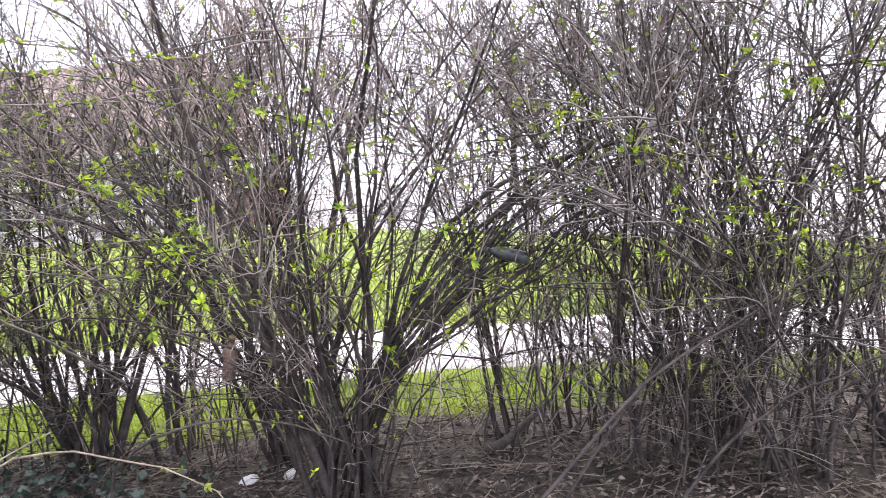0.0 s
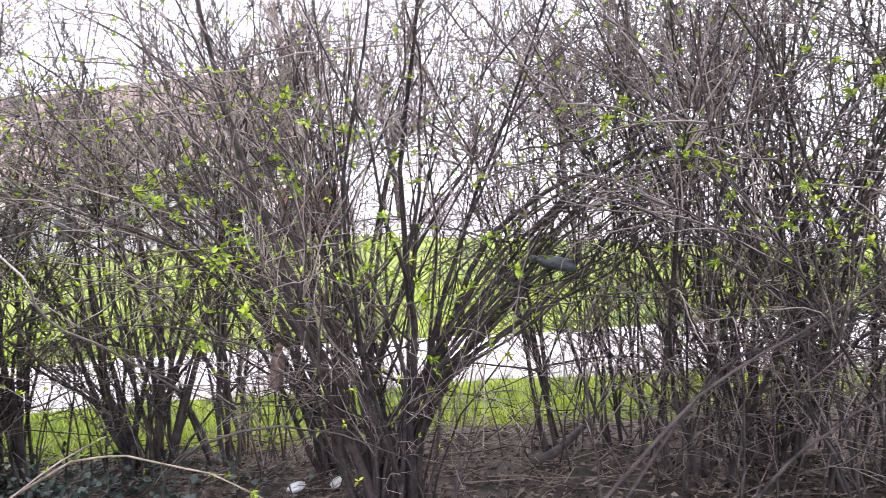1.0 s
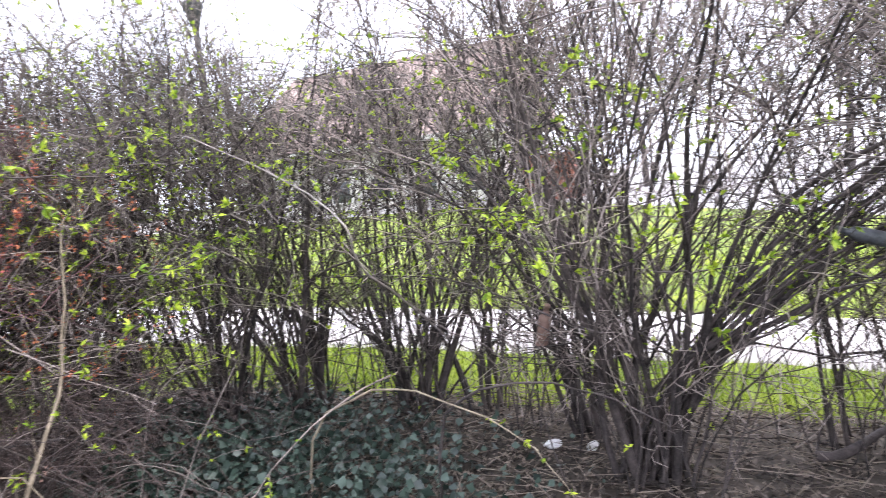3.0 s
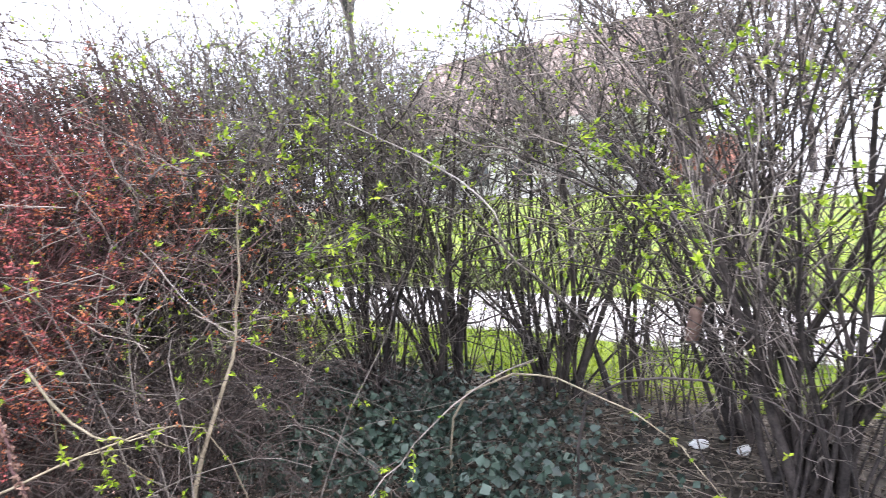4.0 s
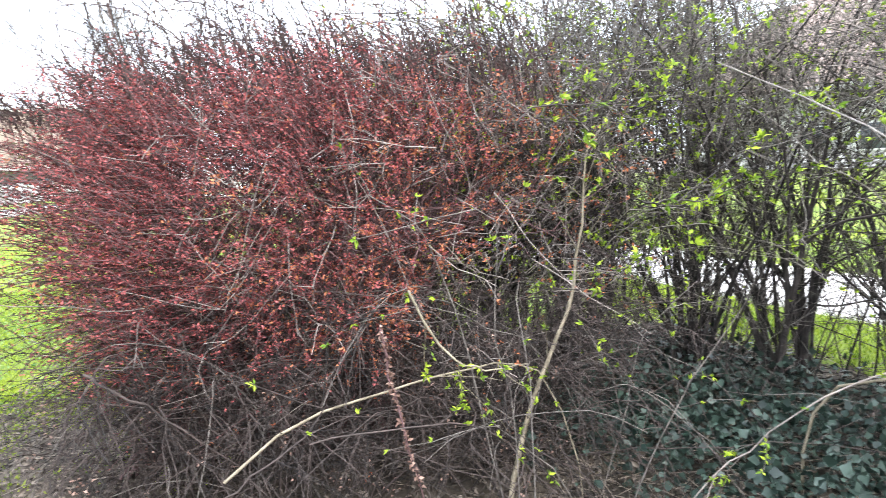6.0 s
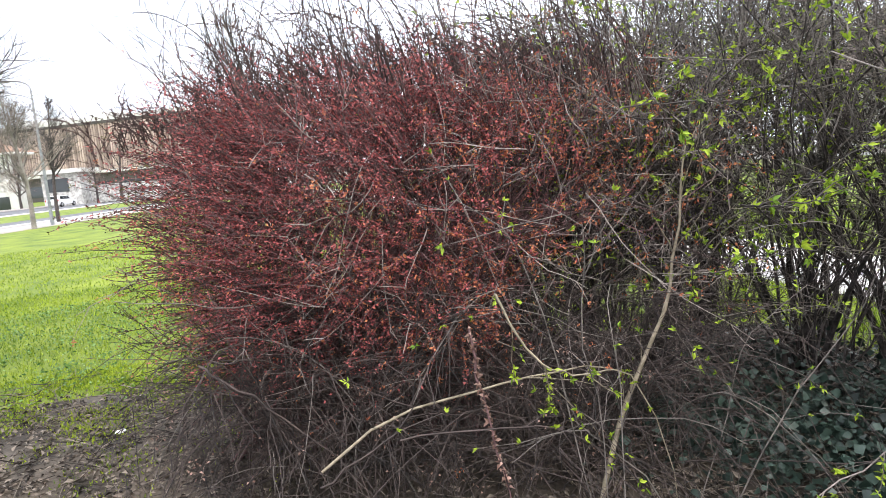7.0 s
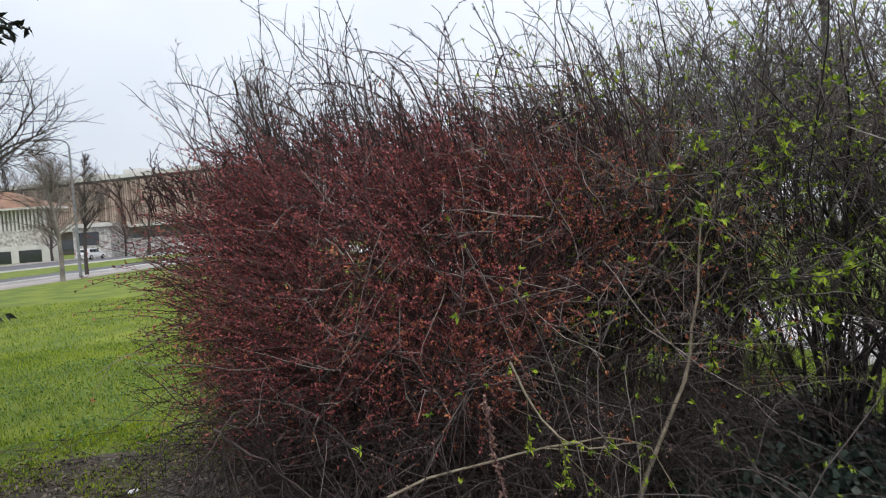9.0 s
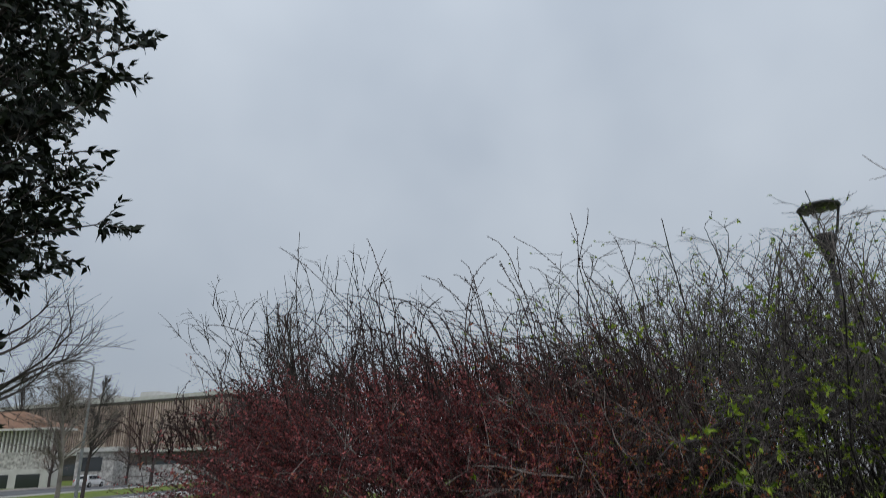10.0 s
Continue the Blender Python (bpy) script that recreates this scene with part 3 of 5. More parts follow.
# place, stems, height, lean, thickness at the foot, share of leaf tufts, sprays, growth
HEDGE = [
    ((-0.62, 3.12), 19, 3.25, (0.0, 0.0), 0.0195, 0.12, 21, THICK),
    ((-0.97, 3.62), 12, 3.25, (-0.03, 0.0), 0.018, 0.144, 18, SPARSE),
    ((-2.28, 3.82), 20, 3.2, (0.0, -0.02), 0.019, 0.288, 39, WEST),
    ((-1.78, 3.86), 10, 3.25, (0.03, 0.0), 0.015, 0.192, 23, dict(SPARSE, skin=HAZEL_TWIG)),
    ((-3.08, 3.6), 18, 3.2, (0.0, -0.03), 0.018, 0.36, 46, WEST),
    ((-3.5, 3.2), 16, 3.0, (0.0, -0.03), 0.016, 0.36, 53, WEST),
    ((-4.35, 3.0), 14, 3.2, (0.0, -0.03), 0.016, 0.36, 63, WEST),
    ((-3.75, 2.35), 12, 2.75, (0.03, -0.03), 0.012, 0.432, 77, WEST),
    ((0.33, 3.62), 8, 3.25, (0.0, 0.0), 0.01, 0.096, 10, GAP),
    ((0.68, 3.62), 8, 3.25, (0.0, 0.0), 0.01, 0.096, 10, GAP),
    ((0.92, 3.15), 11, 3.25, (0.03, 0.0), 0.01, 0.12, 13, GAP),
    ((1.4, 3.34), 32, 3.3, (0.0, 0.0), 0.0115, 0.12, 16, EAST),
    ((1.62, 2.95), 12, 3.25, (0.04, 0.05), 0.01, 0.12, 10, EAST),
    ((2.3, 3.1), 22, 3.3, (-0.03, 0.0), 0.012, 0.12, 10, EAST),
    ((-5.4, 2.95), 10, 2.45, (0.0, -0.05), 0.015, 0.144, 18, BARBERRY_SIDE),
    ((-4.75, 2.15), 7, 2.55, (0.03, -0.03), 0.012, 0.24, 39, OVERHANG),
    ((-4.05, 3.8), 8, 3.4, (0.0, -0.02), 0.016, 0.192, 13, BACK),
    ((-5.0, 3.55), 10, 3.2, (0.0, -0.02), 0.016, 0.192, 13, BACK),
    ((-4.5, 1.55), 15, 2.2, (0.02, 0.0), 0.011, 0.1, 8, STEMS_ONLY),
    ((-4.25, 2.0), 13, 2.35, (0.0, 0.0), 0.012, 0.12, 12, STEMS_ONLY),
    ((-5.3, 1.9), 14, 2.3, (0.0, 0.0), 0.013, 0.08, 6, STEMS_ONLY),
]
for place, stems, height, lean, thick, tufted, sprays, growth in HEDGE:
    seed = np.random.default_rng(round(100 * (place[0] + 20) + 1000 * place[1]))
    bare_to = 0.58 if growth in (GAP, STEMS_ONLY) else 0.45 if place[1] > 3.5 else 0.28
    shrub(seed, place, stems, height, 0.13 if place[0] == -0.62 else 0.19, lean, thick, label=BUSH, leaf=tufted, sprays=sprays, low=bare_to, **growth)


def cane_line(points, n=14):
    """A smooth line through a few places."""
    p = np.array(points, float)
    s = np.linspace(0, len(p) - 1, n)
    k = np.minimum(s.astype(int), len(p) - 2)
    f = (s - k)[:, None]
    q = np.vstack([2 * p[0] - p[1], p, 2 * p[-1] - p[-2]])
    a, b, c, d = q[k], q[k + 1], q[k + 2], q[k + 3]
    return 0.5 * (2 * b + (c - a) * f + (2 * a - 5 * b + 4 * c - d) * f ** 2 + (3 * b - a - 3 * c + d) * f ** 3)


def cane(root, rng, points, r, mat=None, side=5, tufts=10, size=0.024):
    line = cane_line(points)[None] + rng.normal(0, 0.004, (1, 14, 3))
    stems_of(root, line, r, max(0.002, r * 0.3), 7, mat or PALE, "cane")
    if side:
        s, w, _, _ = shoots(rng, line, side, 0.15, 1, 0.7)
        b = grow(rng, s, w, rng.uniform(0.12, 0.5, len(s)), 7, 0.1, 0.0)
        array_part("twig", tubes(b, taper(len(b), 7, 0.0028, 0.001), 3), mat or PALE, root, kind="stuff")
        line = np.concatenate([line, b[:, [0, 1, 1, 2, 2, 3, 3, 4, 4, 5, 5, 6, 6, 6]]])
    if tufts:
        s, w, _, _ = shoots(rng, line, max(1, tufts // len(line) + 1), 0.1, 1, 0.8)
        array_part("foliage", tuft_leaves(rng, s, w, 6, size), SPRING, root, "tufts of yellow-green young leaves", kind="stuff")


R2 = np.random.default_rng(31)
arch = thing("leaning_shrub", "thick grey-brown shrub stems leaning and arching over the gap", "shrub", (-0.55, 3.1, 0))
cane(arch, R2, [(-0.8, 3.05, -0.02), (-0.59, 3.15, 0.34), (-0.25, 3.15, 0.86), (-0.02, 3.15, 1.29), (0.22, 3.15, 1.48), (0.48, 3.15, 1.59), (0.94, 3.17, 1.68), (1.35, 3.2, 1.64)], 0.02, BARK, 7, 14)
cane(arch, R2, [(-0.66, 3.05, -0.02), (-0.47, 3.1, 0.3), (-0.21, 3.1, 0.7), (0.04, 3.1, 0.85), (0.31, 3.1, 1.05), (0.47, 3.1, 1.14), (0.57, 3.1, 1.26), (0.81, 3.12, 1.44), (1.03, 3.15, 1.51)], 0.018, BARK, 6, 5)
cane(arch, R2, [(-0.6, 3.1, -0.02), (-0.45, 3.1, 0.5), (-0.25, 3.1, 0.87), (0.02, 3.1, 1.21), (0.34, 3.1, 1.42), (0.58, 3.12, 1.49), (1.03, 3.15, 1.59)], 0.015, BARK, 6, 10)
for k in range(25):
    j, f = R2.normal(0, 0.08, 3), (k / 24) ** 1.5
    cane(arch, R2, [(-0.6 + j[0], 3.1 + j[1], -0.02), (-0.48 + j[0], 3.1 + j[1], 0.45), (-0.2 + 0.35 * f + j[1], 3.1 + j[2], 0.95 + j[0]), (0.35 + 0.2 * f, 3.15 + j[1], 1.5 - 0.42 * f + j[2]), (0.95 + j[0], 3.2 + j[2], 1.78 - 0.38 * f + j[1])],
         R2.uniform(0.007, 0.014), BARK, 4, 4)
# canes that fan out of the same clump into the gap
R4 = np.random.default_rng(47)
for k in range(12):
    j, f = R4.normal(0, 0.07, 3), (k + 0.5) / 12
    cane(arch, R4, [(-0.6 + j[0], 3.12 + j[1], -0.02), (-0.5 + 0.12 * f + j[0], 3.13 + j[1], 0.5), (-0.2 + 0.35 * f, 3.15 + j[2], 1.1 - 0.2 * f + j[1]), (0.15 + 0.75 * f + j[2], 3.2 + j[0], 2.3 - 1.2 * f + j[1])],
         R4.uniform(0.005, 0.010), BARK, 4, 3)

right = thing("leaning_shrub", "thick pale stems leaning out of the shrub towards the path side", "shrub", (0.4, 2.45, 0))
cane(right, R2, [(0.05, 2.4, -0.02), (0.39, 2.46, 0.34), (0.81, 2.52, 0.69), (1.16, 2.56, 0.86), (1.58, 2.61, 1.06), (2.1, 2.7, 1.35)], 0.0095, BARK, 8, 0)
cane(right, R2, [(0.5, 2.25, -0.02), (0.87, 2.29, 0.34), (1.14, 2.33, 0.56), (1.44, 2.36, 0.67), (1.9, 2.4, 0.8)], 0.009, BARK, 8, 0)
cane(right, R2, [(0.3, 2.6, -0.02), (0.71, 2.69, 0.47), (1.0, 2.74, 0.73), (1.35, 2.77, 0.81), (1.72, 2.81, 0.89)], 0.009, BARK, 8, 0)

pale = thing("arching_shrub", "sparse shrub of pale arching canes with yellow-green leaf tufts", "shrub", (-2.6, 1.3, 0))
cane(pale, R2, [(-2.62, 1.12, -0.02), (-2.66, 1.23, 0.29), (-2.66, 1.29, 0.45), (-2.66, 1.37, 0.61), (-2.66, 1.44, 0.75), (-2.66, 1.53, 0.91), (-2.66, 1.57, 1.08), (-2.66, 1.62, 1.32), (-2.67, 1.65, 1.55)], 0.013, PALE, 10, 20)
cane(pale, R2, [(-2.6, 0.0, 0.52), (-2.6, 0.28, 0.68), (-2.6, 0.49, 0.7), (-2.6, 0.64, 0.72), (-2.6, 0.83, 0.73), (-2.6, 1.01, 0.74), (-2.58, 1.16, 0.73), (-2.56, 1.29, 0.66), (-2.52, 1.42, 0.35), (-2.5, 1.45, -0.02)], 0.0058, PALE, 2, 3)
cane(pale, R2, [(-2.92, -0.4, 0.9), (-2.9, -0.33, 0.84), (-2.9, -0.2, 0.73), (-2.9, -0.06, 0.58), (-2.9, 0.12, 0.38), (-2.9, 0.3, -0.02)], 0.006, TANGLE, 2, 0)
cane(pale, R2, [(-2.48, 0.57, 1.0), (-2.43, 0.59, 0.75), (-2.38, 0.64, 0.42), (-2.35, 0.7, -0.02)], 0.005, RED_TWIG, 0, 0)
dry = cane_line([(-2.48, 0.57, 1.0), (-2.43, 0.59, 0.75), (-2.38, 0.64, 0.42)], 40)
dry = np.repeat(dry, 3, 0)
array_part("foliage", leaves(R2, dry, R2.normal(0, 1, dry.shape), R2.uniform(0.012, 0.03, len(dry)), 0.014, 0.6), DRY_LEAF, pale, "curled dry pinkish leaves", kind="stuff")
cane(pale, R2, [(-2.41, 0.27, 0.67), (-2.33, 0.57, 0.68), (-2.25, 0.83, 0.65), (-2.3, 1.1, 0.4)], 0.0035, TANGLE, 3, 8)
cane(pale, R2, [(-2.38, -0.02, 0.57), (-2.32, 0.25, 0.75), (-2.32, 0.34, 0.9)], 0.0035, TANGLE, 3, 3)
cane(pale, R2, [(-2.28, 0.61, 1.16), (-2.22, 0.69, 0.96), (-2.18, 0.81, 0.88), (-2.2, 1.0, 0.86)], 0.0045, PALE, 3, 14)
cane(pale, R2, [(-1.6, 2.4, 0.75), (-1.72, 2.21, 0.71), (-1.81, 1.99, 0.63), (-1.9, 1.75, 0.48), (-1.96, 1.59, 0.35), (-2.1, 1.4, 0.0)], 0.004, TWIG, 4, 16)
n = 9
a0 = np.stack([R2.uniform(-2.8, -2.1, n), R2.uniform(0.9, 2.2, n), np.full(n, -0.02)], 1)
a2 = np.stack([R2.uniform(-2.7, -1.7, n), R2.uniform(0.4, 2.6, n), R2.uniform(0.4, 1.5, n)], 1)
a1 = (a0 + a2) / 2 + np.stack([0 * a0[:, 0], 0 * a0[:, 0], R2.uniform(0.2, 0.9, n)], 1)
wild = arcs(R2, a0, a1, a2, 12, 0.08)
stems_of(pale, wild, R2.uniform(0.002, 0.0038, n), 0.0012, 5, HAZEL_TWIG, "cane")
ws, ww, _, _ = shoots(R2, wild, 4, 0.25, 1, 0.7)
wt = grow(R2, ws, ww, R2.uniform(0.08, 0.4, len(ws)), 6, 0.08, 0.0)
array_part("twig_tangle", tubes(wt, taper(len(wt), 6, 0.0022, 0.0012), 3), HAZEL_TWIG, pale, kind="stuff")
wk = R2.uniform(0, 1, len(wt)) < 0.8
array_part("foliage", tuft_leaves(R2, np.concatenate([wt[wk, -1], wt[wk, 2]]), np.concatenate([wt[wk, -1] - wt[wk, -2]] * 2), 6, 0.022), SPRING, pale, "tufts of yellow-green young leaves", kind="stuff")

bow = thing("arching_shrub", "shrub of long pale canes bowing down to the soil", "shrub", (-1.7, 2.3, 0))
cane(bow, R2, [(-1.85, 3.5, 0.6), (-1.62, 2.5, 1.1), (-1.5, 2.05, 1.28), (-1.43, 1.9, 1.4), (-1.44, 1.87, 1.48), (-1.7, 2.0, 1.62), (-1.95, 2.02, 1.74), (-2.19, 1.92, 1.89)], 0.0056, GREY_TWIG, 4, 8)
cane(bow, R2, [(-2.08, 2.3, -0.02), (-2.02, 2.22, 0.38), (-1.88, 2.2, 0.6), (-1.69, 2.2, 0.71), (-1.52, 2.2, 0.75), (-1.37, 2.2, 0.74), (-1.21, 2.2, 0.69), (-1.08, 2.2, 0.64), (-0.96, 2.2, 0.57), (-0.9, 2.2, 0.53)], 0.0065, PALE, 3, 4)
cane(bow, R2, [(-1.5, 2.5, 0.0), (-1.42, 2.42, 0.5), (-1.25, 2.4, 0.65), (-1.14, 2.4, 0.7), (-0.99, 2.4, 0.73), (-0.85, 2.4, 0.73), (-0.73, 2.4, 0.7), (-0.61, 2.4, 0.67), (-0.42, 2.4, 0.58)], 0.008, BARK, 5, 4)
cane(bow, R2, [(-1.85, 3.1, 1.6), (-1.72, 2.8, 2.15), (-1.49, 2.69, 2.21), (-1.24, 2.76, 2.04), (-1.11, 2.78, 1.8), (-1.0, 2.8, 1.5)], 0.0055, GREY_TWIG, 3, 6)
cane(bow, R2, [(-1.38, 3.3, 1.5), (-1.25, 2.95, 1.96), (-1.11, 2.8, 1.98), (-0.91, 2.85, 1.8), (-0.76, 2.87, 1.51)], 0.0055, GREY_TWIG, 3, 6)

leafy = thing("leafy_shoots", "slender shoots with yellow-green leaf tufts reaching from the hedge", "shrub", (-1.5, 2.6, 0))
cane(leafy, R2, [(0.16, 2.5, 1.71), (0.41, 2.5, 1.72), (0.52, 2.5, 1.74), (0.66, 2.5, 1.77)], 0.0032, BARK, 4, 16, 0.03)
cane(leafy, R2, [(0.74, 2.5, 1.71), (0.87, 2.5, 1.62), (0.89, 2.5, 1.54)], 0.0032, BARK, 4, 16, 0.03)
cane(leafy, R2, [(0.77, 2.6, 1.74), (0.95, 2.6, 1.68), (1.13, 2.6, 1.59), (1.31, 2.6, 1.52), (1.57, 2.6, 1.53)], 0.0032, BARK, 4, 16, 0.03)
cane(leafy, R2, [(1.04, 2.4, 1.58), (1.11, 2.4, 1.53), (1.16, 2.4, 1.42), (1.18, 2.4, 1.33)], 0.0032, BARK, 4, 16, 0.03)
cane(leafy, R2, [(0.86, 2.3, 1.92), (1.03, 2.3, 1.83), (1.16, 2.3, 1.91), (1.34, 2.3, 1.85), (1.58, 2.3, 1.87)], 0.0032, BARK, 4, 16, 0.03)
cane(leafy, R2, [(-1.66, 2.5, 1.69), (-1.37, 2.5, 1.69), (-1.25, 2.5, 1.64)], 0.0032, BARK, 4, 16, 0.03)
cane(leafy, R2, [(-1.37, 2.4, 1.33), (-1.2, 2.4, 1.34), (-1.1, 2.4, 1.4), (-1.03, 2.4, 1.41)], 0.0032, BARK, 4, 16, 0.03)
cane(leafy, R2, [(-0.69, 2.5, 1.93), (-0.57, 2.5, 1.88), (-0.47, 2.5, 1.83)], 0.0032, BARK, 4, 16, 0.03)
cane(leafy, R2, [(-0.64, 2.4, 1.17), (-0.5, 2.4, 1.23), (-0.37, 2.4, 1.36), (-0.3, 2.4, 1.4)], 0.0032, BARK, 4, 16, 0.03)
cane(leafy, R2, [(-0.44, 2.3, 1.2), (-0.32, 2.3, 1.19), (-0.21, 2.3, 1.2)], 0.0032, BARK, 4, 16, 0.03)
cane(leafy, R2, [(-0.94, 2.5, 1.75), (-0.8, 2.5, 1.78), (-0.73, 2.5, 1.8)], 0.0032, BARK, 4, 16, 0.03)
cane(leafy, R2, [(-2.3, 1.07, 1.69), (-2.3, 1.15, 1.74), (-2.3, 1.43, 1.75), (-2.3, 1.7, 1.72)], 0.0032, BARK, 4, 16, 0.03)
cane(leafy, R2, [(-1.95, 1.3, 1.4), (-1.95, 1.46, 1.39), (-1.95, 1.64, 1.38)], 0.0032, BARK, 4, 16, 0.03)
cane(leafy, R2, [(-1.28, 2.2, 1.68), (-1.11, 2.2, 1.7), (-0.97, 2.2, 1.59)], 0.0032, BARK, 4, 16, 0.03)
cane(leafy, R2, [(-0.96, 2.1, 1.46), (-0.88, 2.1, 1.45), (-0.91, 2.1, 1.37)], 0.0032, BARK, 4, 16, 0.03)
cane(leafy, R2, [(-2.6, 1.34, 1.73), (-2.6, 1.61, 1.7), (-2.6, 1.7, 1.77), (-2.6, 1.83, 1.64)], 0.0032, BARK, 4, 16, 0.03)
cane(leafy, R2, [(-2.2, 1.53, 1.36), (-2.2, 1.7, 1.35), (-2.2, 1.88, 1.34)], 0.0032, BARK, 4, 16, 0.03)
cane(leafy, R2, [(-2.4, 1.36, 1.17), (-2.4, 1.53, 1.1), (-2.4, 1.67, 1.09)], 0.0032, BARK, 4, 16, 0.03)
cane(leafy, R2, [(-2.7, 1.61, 1.93), (-2.7, 1.99, 2.01), (-2.7, 2.21, 2.08), (-2.7, 2.43, 2.05), (-2.7, 2.74, 2.06)], 0.0032, BARK, 4, 16, 0.03)


# ---- barberry ----
LAT, DEEP = np.array([0.28, 0.96, 0]), np.array([-0.96, 0.28, 0])


def crown_point(rng, n, lo, hi):
    """Places between two shells of a broad, flat-topped crown, and the ways out of it."""
    d = unit(rng.normal(0, 1, (n, 3)))
    r = (np.abs(d[:, 0] / 1.67) ** 3 + np.abs(d[:, 1] / 1.2) ** 2.5 + np.abs(d[:, 2] / 0.93) ** 3) ** (-1 / 2.9)
    q = d * (r * rng.uniform(lo, hi, n) * (1 + 0.07 * np.sin(d[:, 0] * 9) * np.sin(d[:, 2] * 7 + d[:, 1] * 5)))[:, None]
    q[:, 0] = np.where(q[:, 0] < -0.7, -0.7 + (q[:, 0] + 0.7) * (0.65 + 0.25 * np.clip(q[:, 2], -1, 0.8)), q[:, 0])
    return LAT * (q[:, :1] + 0.2) + DEEP * q[:, 1:2] + np.array([0, 0, 1.0]) * (q[:, 2:] * (0.92 + 0.05 * q[:, :1]) + 1.2), LAT * d[:, :1] + DEEP * d[:, 1:2] + np.array([0, 0, 1.0]) * d[:, 2:]


def barberry(rng, cx, cy):
    root = thing("barberry", "dense purple-red barberry bush with arching thorny twigs", "shrub", (cx, cy, 0))
    mid, up = np.array([cx, cy, 0]), np.array([0, 0, 1.0])
    n = 300
    start = mid + LAT * rng.uniform(-1.0, 0.7, (n, 1)) + DEEP * rng.uniform(-0.35, 0.35, (n, 1)) + [0, 0, -0.03]
    end = mid + crown_point(rng, n, 0.55, 0.95)[0]
    end[:, 2] = np.maximum(end[:, 2], np.where((end - mid) @ LAT > 0.55, 1.3, 0.3))
    ctrl = start + (end - start) * 0.4
    ctrl[:, 2] = end[:, 2] * rng.uniform(0.7, 1.25, n)
    lines = arcs(rng, start, ctrl, end, 11, 0.05)
    stems_of(root, lines, 0.008 * rng.uniform(0.6, 1.4, n), 0.002, 5, RED_TWIG)
    s, w, who, at = shoots(rng, lines, 13, 0.15, 1.0, 0.7)
    w[:, 2] += 0.25
    b = grow(rng, s, w, rng.uniform(0.18, 0.5, len(s)), 6, 0.09, -0.015)
    # leafy shoots that fill the outside of the crown, rising and leaning one way
    n = 6800
    s, out = crown_point(rng, n, 0.55, 1.0)
    flank, side_way = crown_point(rng, 9000, 0.6, 0.97)
    at_end = flank @ LAT < -0.55
    s, out = np.concatenate([s, flank[at_end]]), np.concatenate([out, side_way[at_end]])
    n = len(s)
    keep = rng.uniform(0, 1, n) < np.clip((s[:, 2] - 0.36 - np.clip(s @ LAT + 0.2, -0.3, 0)) / 0.6, 0.05, 1) * np.clip(1.1 - 0.35 * (s @ LAT) - np.clip(s @ LAT - 0.7, 0, 1) * 0.45, 0.12, 1)
    keep &= (s @ LAT < 0.55) | (s[:, 2] > 1.0 + 0.6 * np.clip(s @ LAT - 0.55, 0, 0.7))
    s, out = s[keep] + mid, out[keep]
    n = len(s)
    ln = rng.uniform(0.14, 0.42, (n, 1))
    w = unit(out * np.clip(1.9 - 0.75 * s[:, 2:], 0.3, 0.9) + up * (rng.uniform(0.1, 0.9, (n, 1)) + np.clip(s[:, 2:] - 1.4, 0, 0.7)) - LAT * np.clip(s[:, 2:] - 1.1, 0, 0.5) * 0.7 + rng.normal(0, 0.3, (n, 3)))
    t = arcs(rng, s, s + w * ln * 0.55 + up * 0.03, s + w * ln - LAT * ln * 0.2 - up * ln * rng.uniform(0, 0.3, (n, 1)), 7, 0.03)
    array_part("twig_tangle", merged(tubes(b, taper(len(b), 6, 0.0032, 0.0013), 3), tubes(t[:, ::2], taper(n, 4, 0.0024, 0.0011), 3)), RED_TWIG, root, "dark red-brown thorny twigs", kind="stuff")
    spot = np.repeat(mid - DEEP * rng.uniform(0.6, 1.4, (90, 1)) + LAT * rng.uniform(-1.0, 1.3, (90, 1)) + up * rng.uniform(0.15, 0.95, (90, 1)), 6, 0) + rng.normal(0, 0.02, (540, 3))
    array_part("foliage", leaves(rng, spot, rng.normal(0, 1, spot.shape), rng.uniform(0.010, 0.022, 540), 0.010, 0.5), DRY_LEAF, root, "curled dry leaf clusters low in the tangle", kind="stuff")
    pos = np.concatenate([t[:, 1:].reshape(-1, 3), (t[:, 1:] * 0.5 + t[:, :-1] * 0.5).reshape(-1, 3)])
    pos = pos[rng.uniform(0, 1, len(pos)) < np.clip((pos[:, 2] - 0.3) / 0.8, 0.1, 0.78)]
    p = np.repeat(pos, 3, 0) + rng.normal(0, 0.005, (3 * len(pos), 3))
    w4 = rng.normal(0, 0.8, p.shape) * [1, 1, 0.6] + up * 0.15
    size = rng.uniform(0.010, 0.0205, len(p))
    pick, lat = rng.uniform(0, 1, len(p)), (p - mid) @ LAT
    patch = np.repeat(rng.uniform(0, 1, len(pos)), 3)
    green = np.clip(0.4 - p[:, 2] * 0.25 - (lat + 0.8) * 0.5, 0, 0.6) + np.clip((lat - 0.9) * 0.3, 0, 0.25)
    warm = np.clip((1.6 - p[:, 2]) * 0.34 + 0.06 + lat * 0.42, 0.05, 0.8)
    kinds = np.where(patch < green, 2, np.where(0.7 * patch + 0.3 * pick < green + warm, 1, 0))
    for k, mat, lab in ((0, RED_LEAF, "small purple-red leaves"), (1, ORANGE_LEAF, "small orange leaves"), (2, OLIVE_LEAF, "small olive leaves")):
        m = kinds == k
        array_part("foliage", leaflets(rng, p[m], w4[m], size[m], size[m] * 0.5), mat, root, lab, kind="stuff")
    # grey weathered twigs among the leaves, most of them towards the hedge
    n = 2400
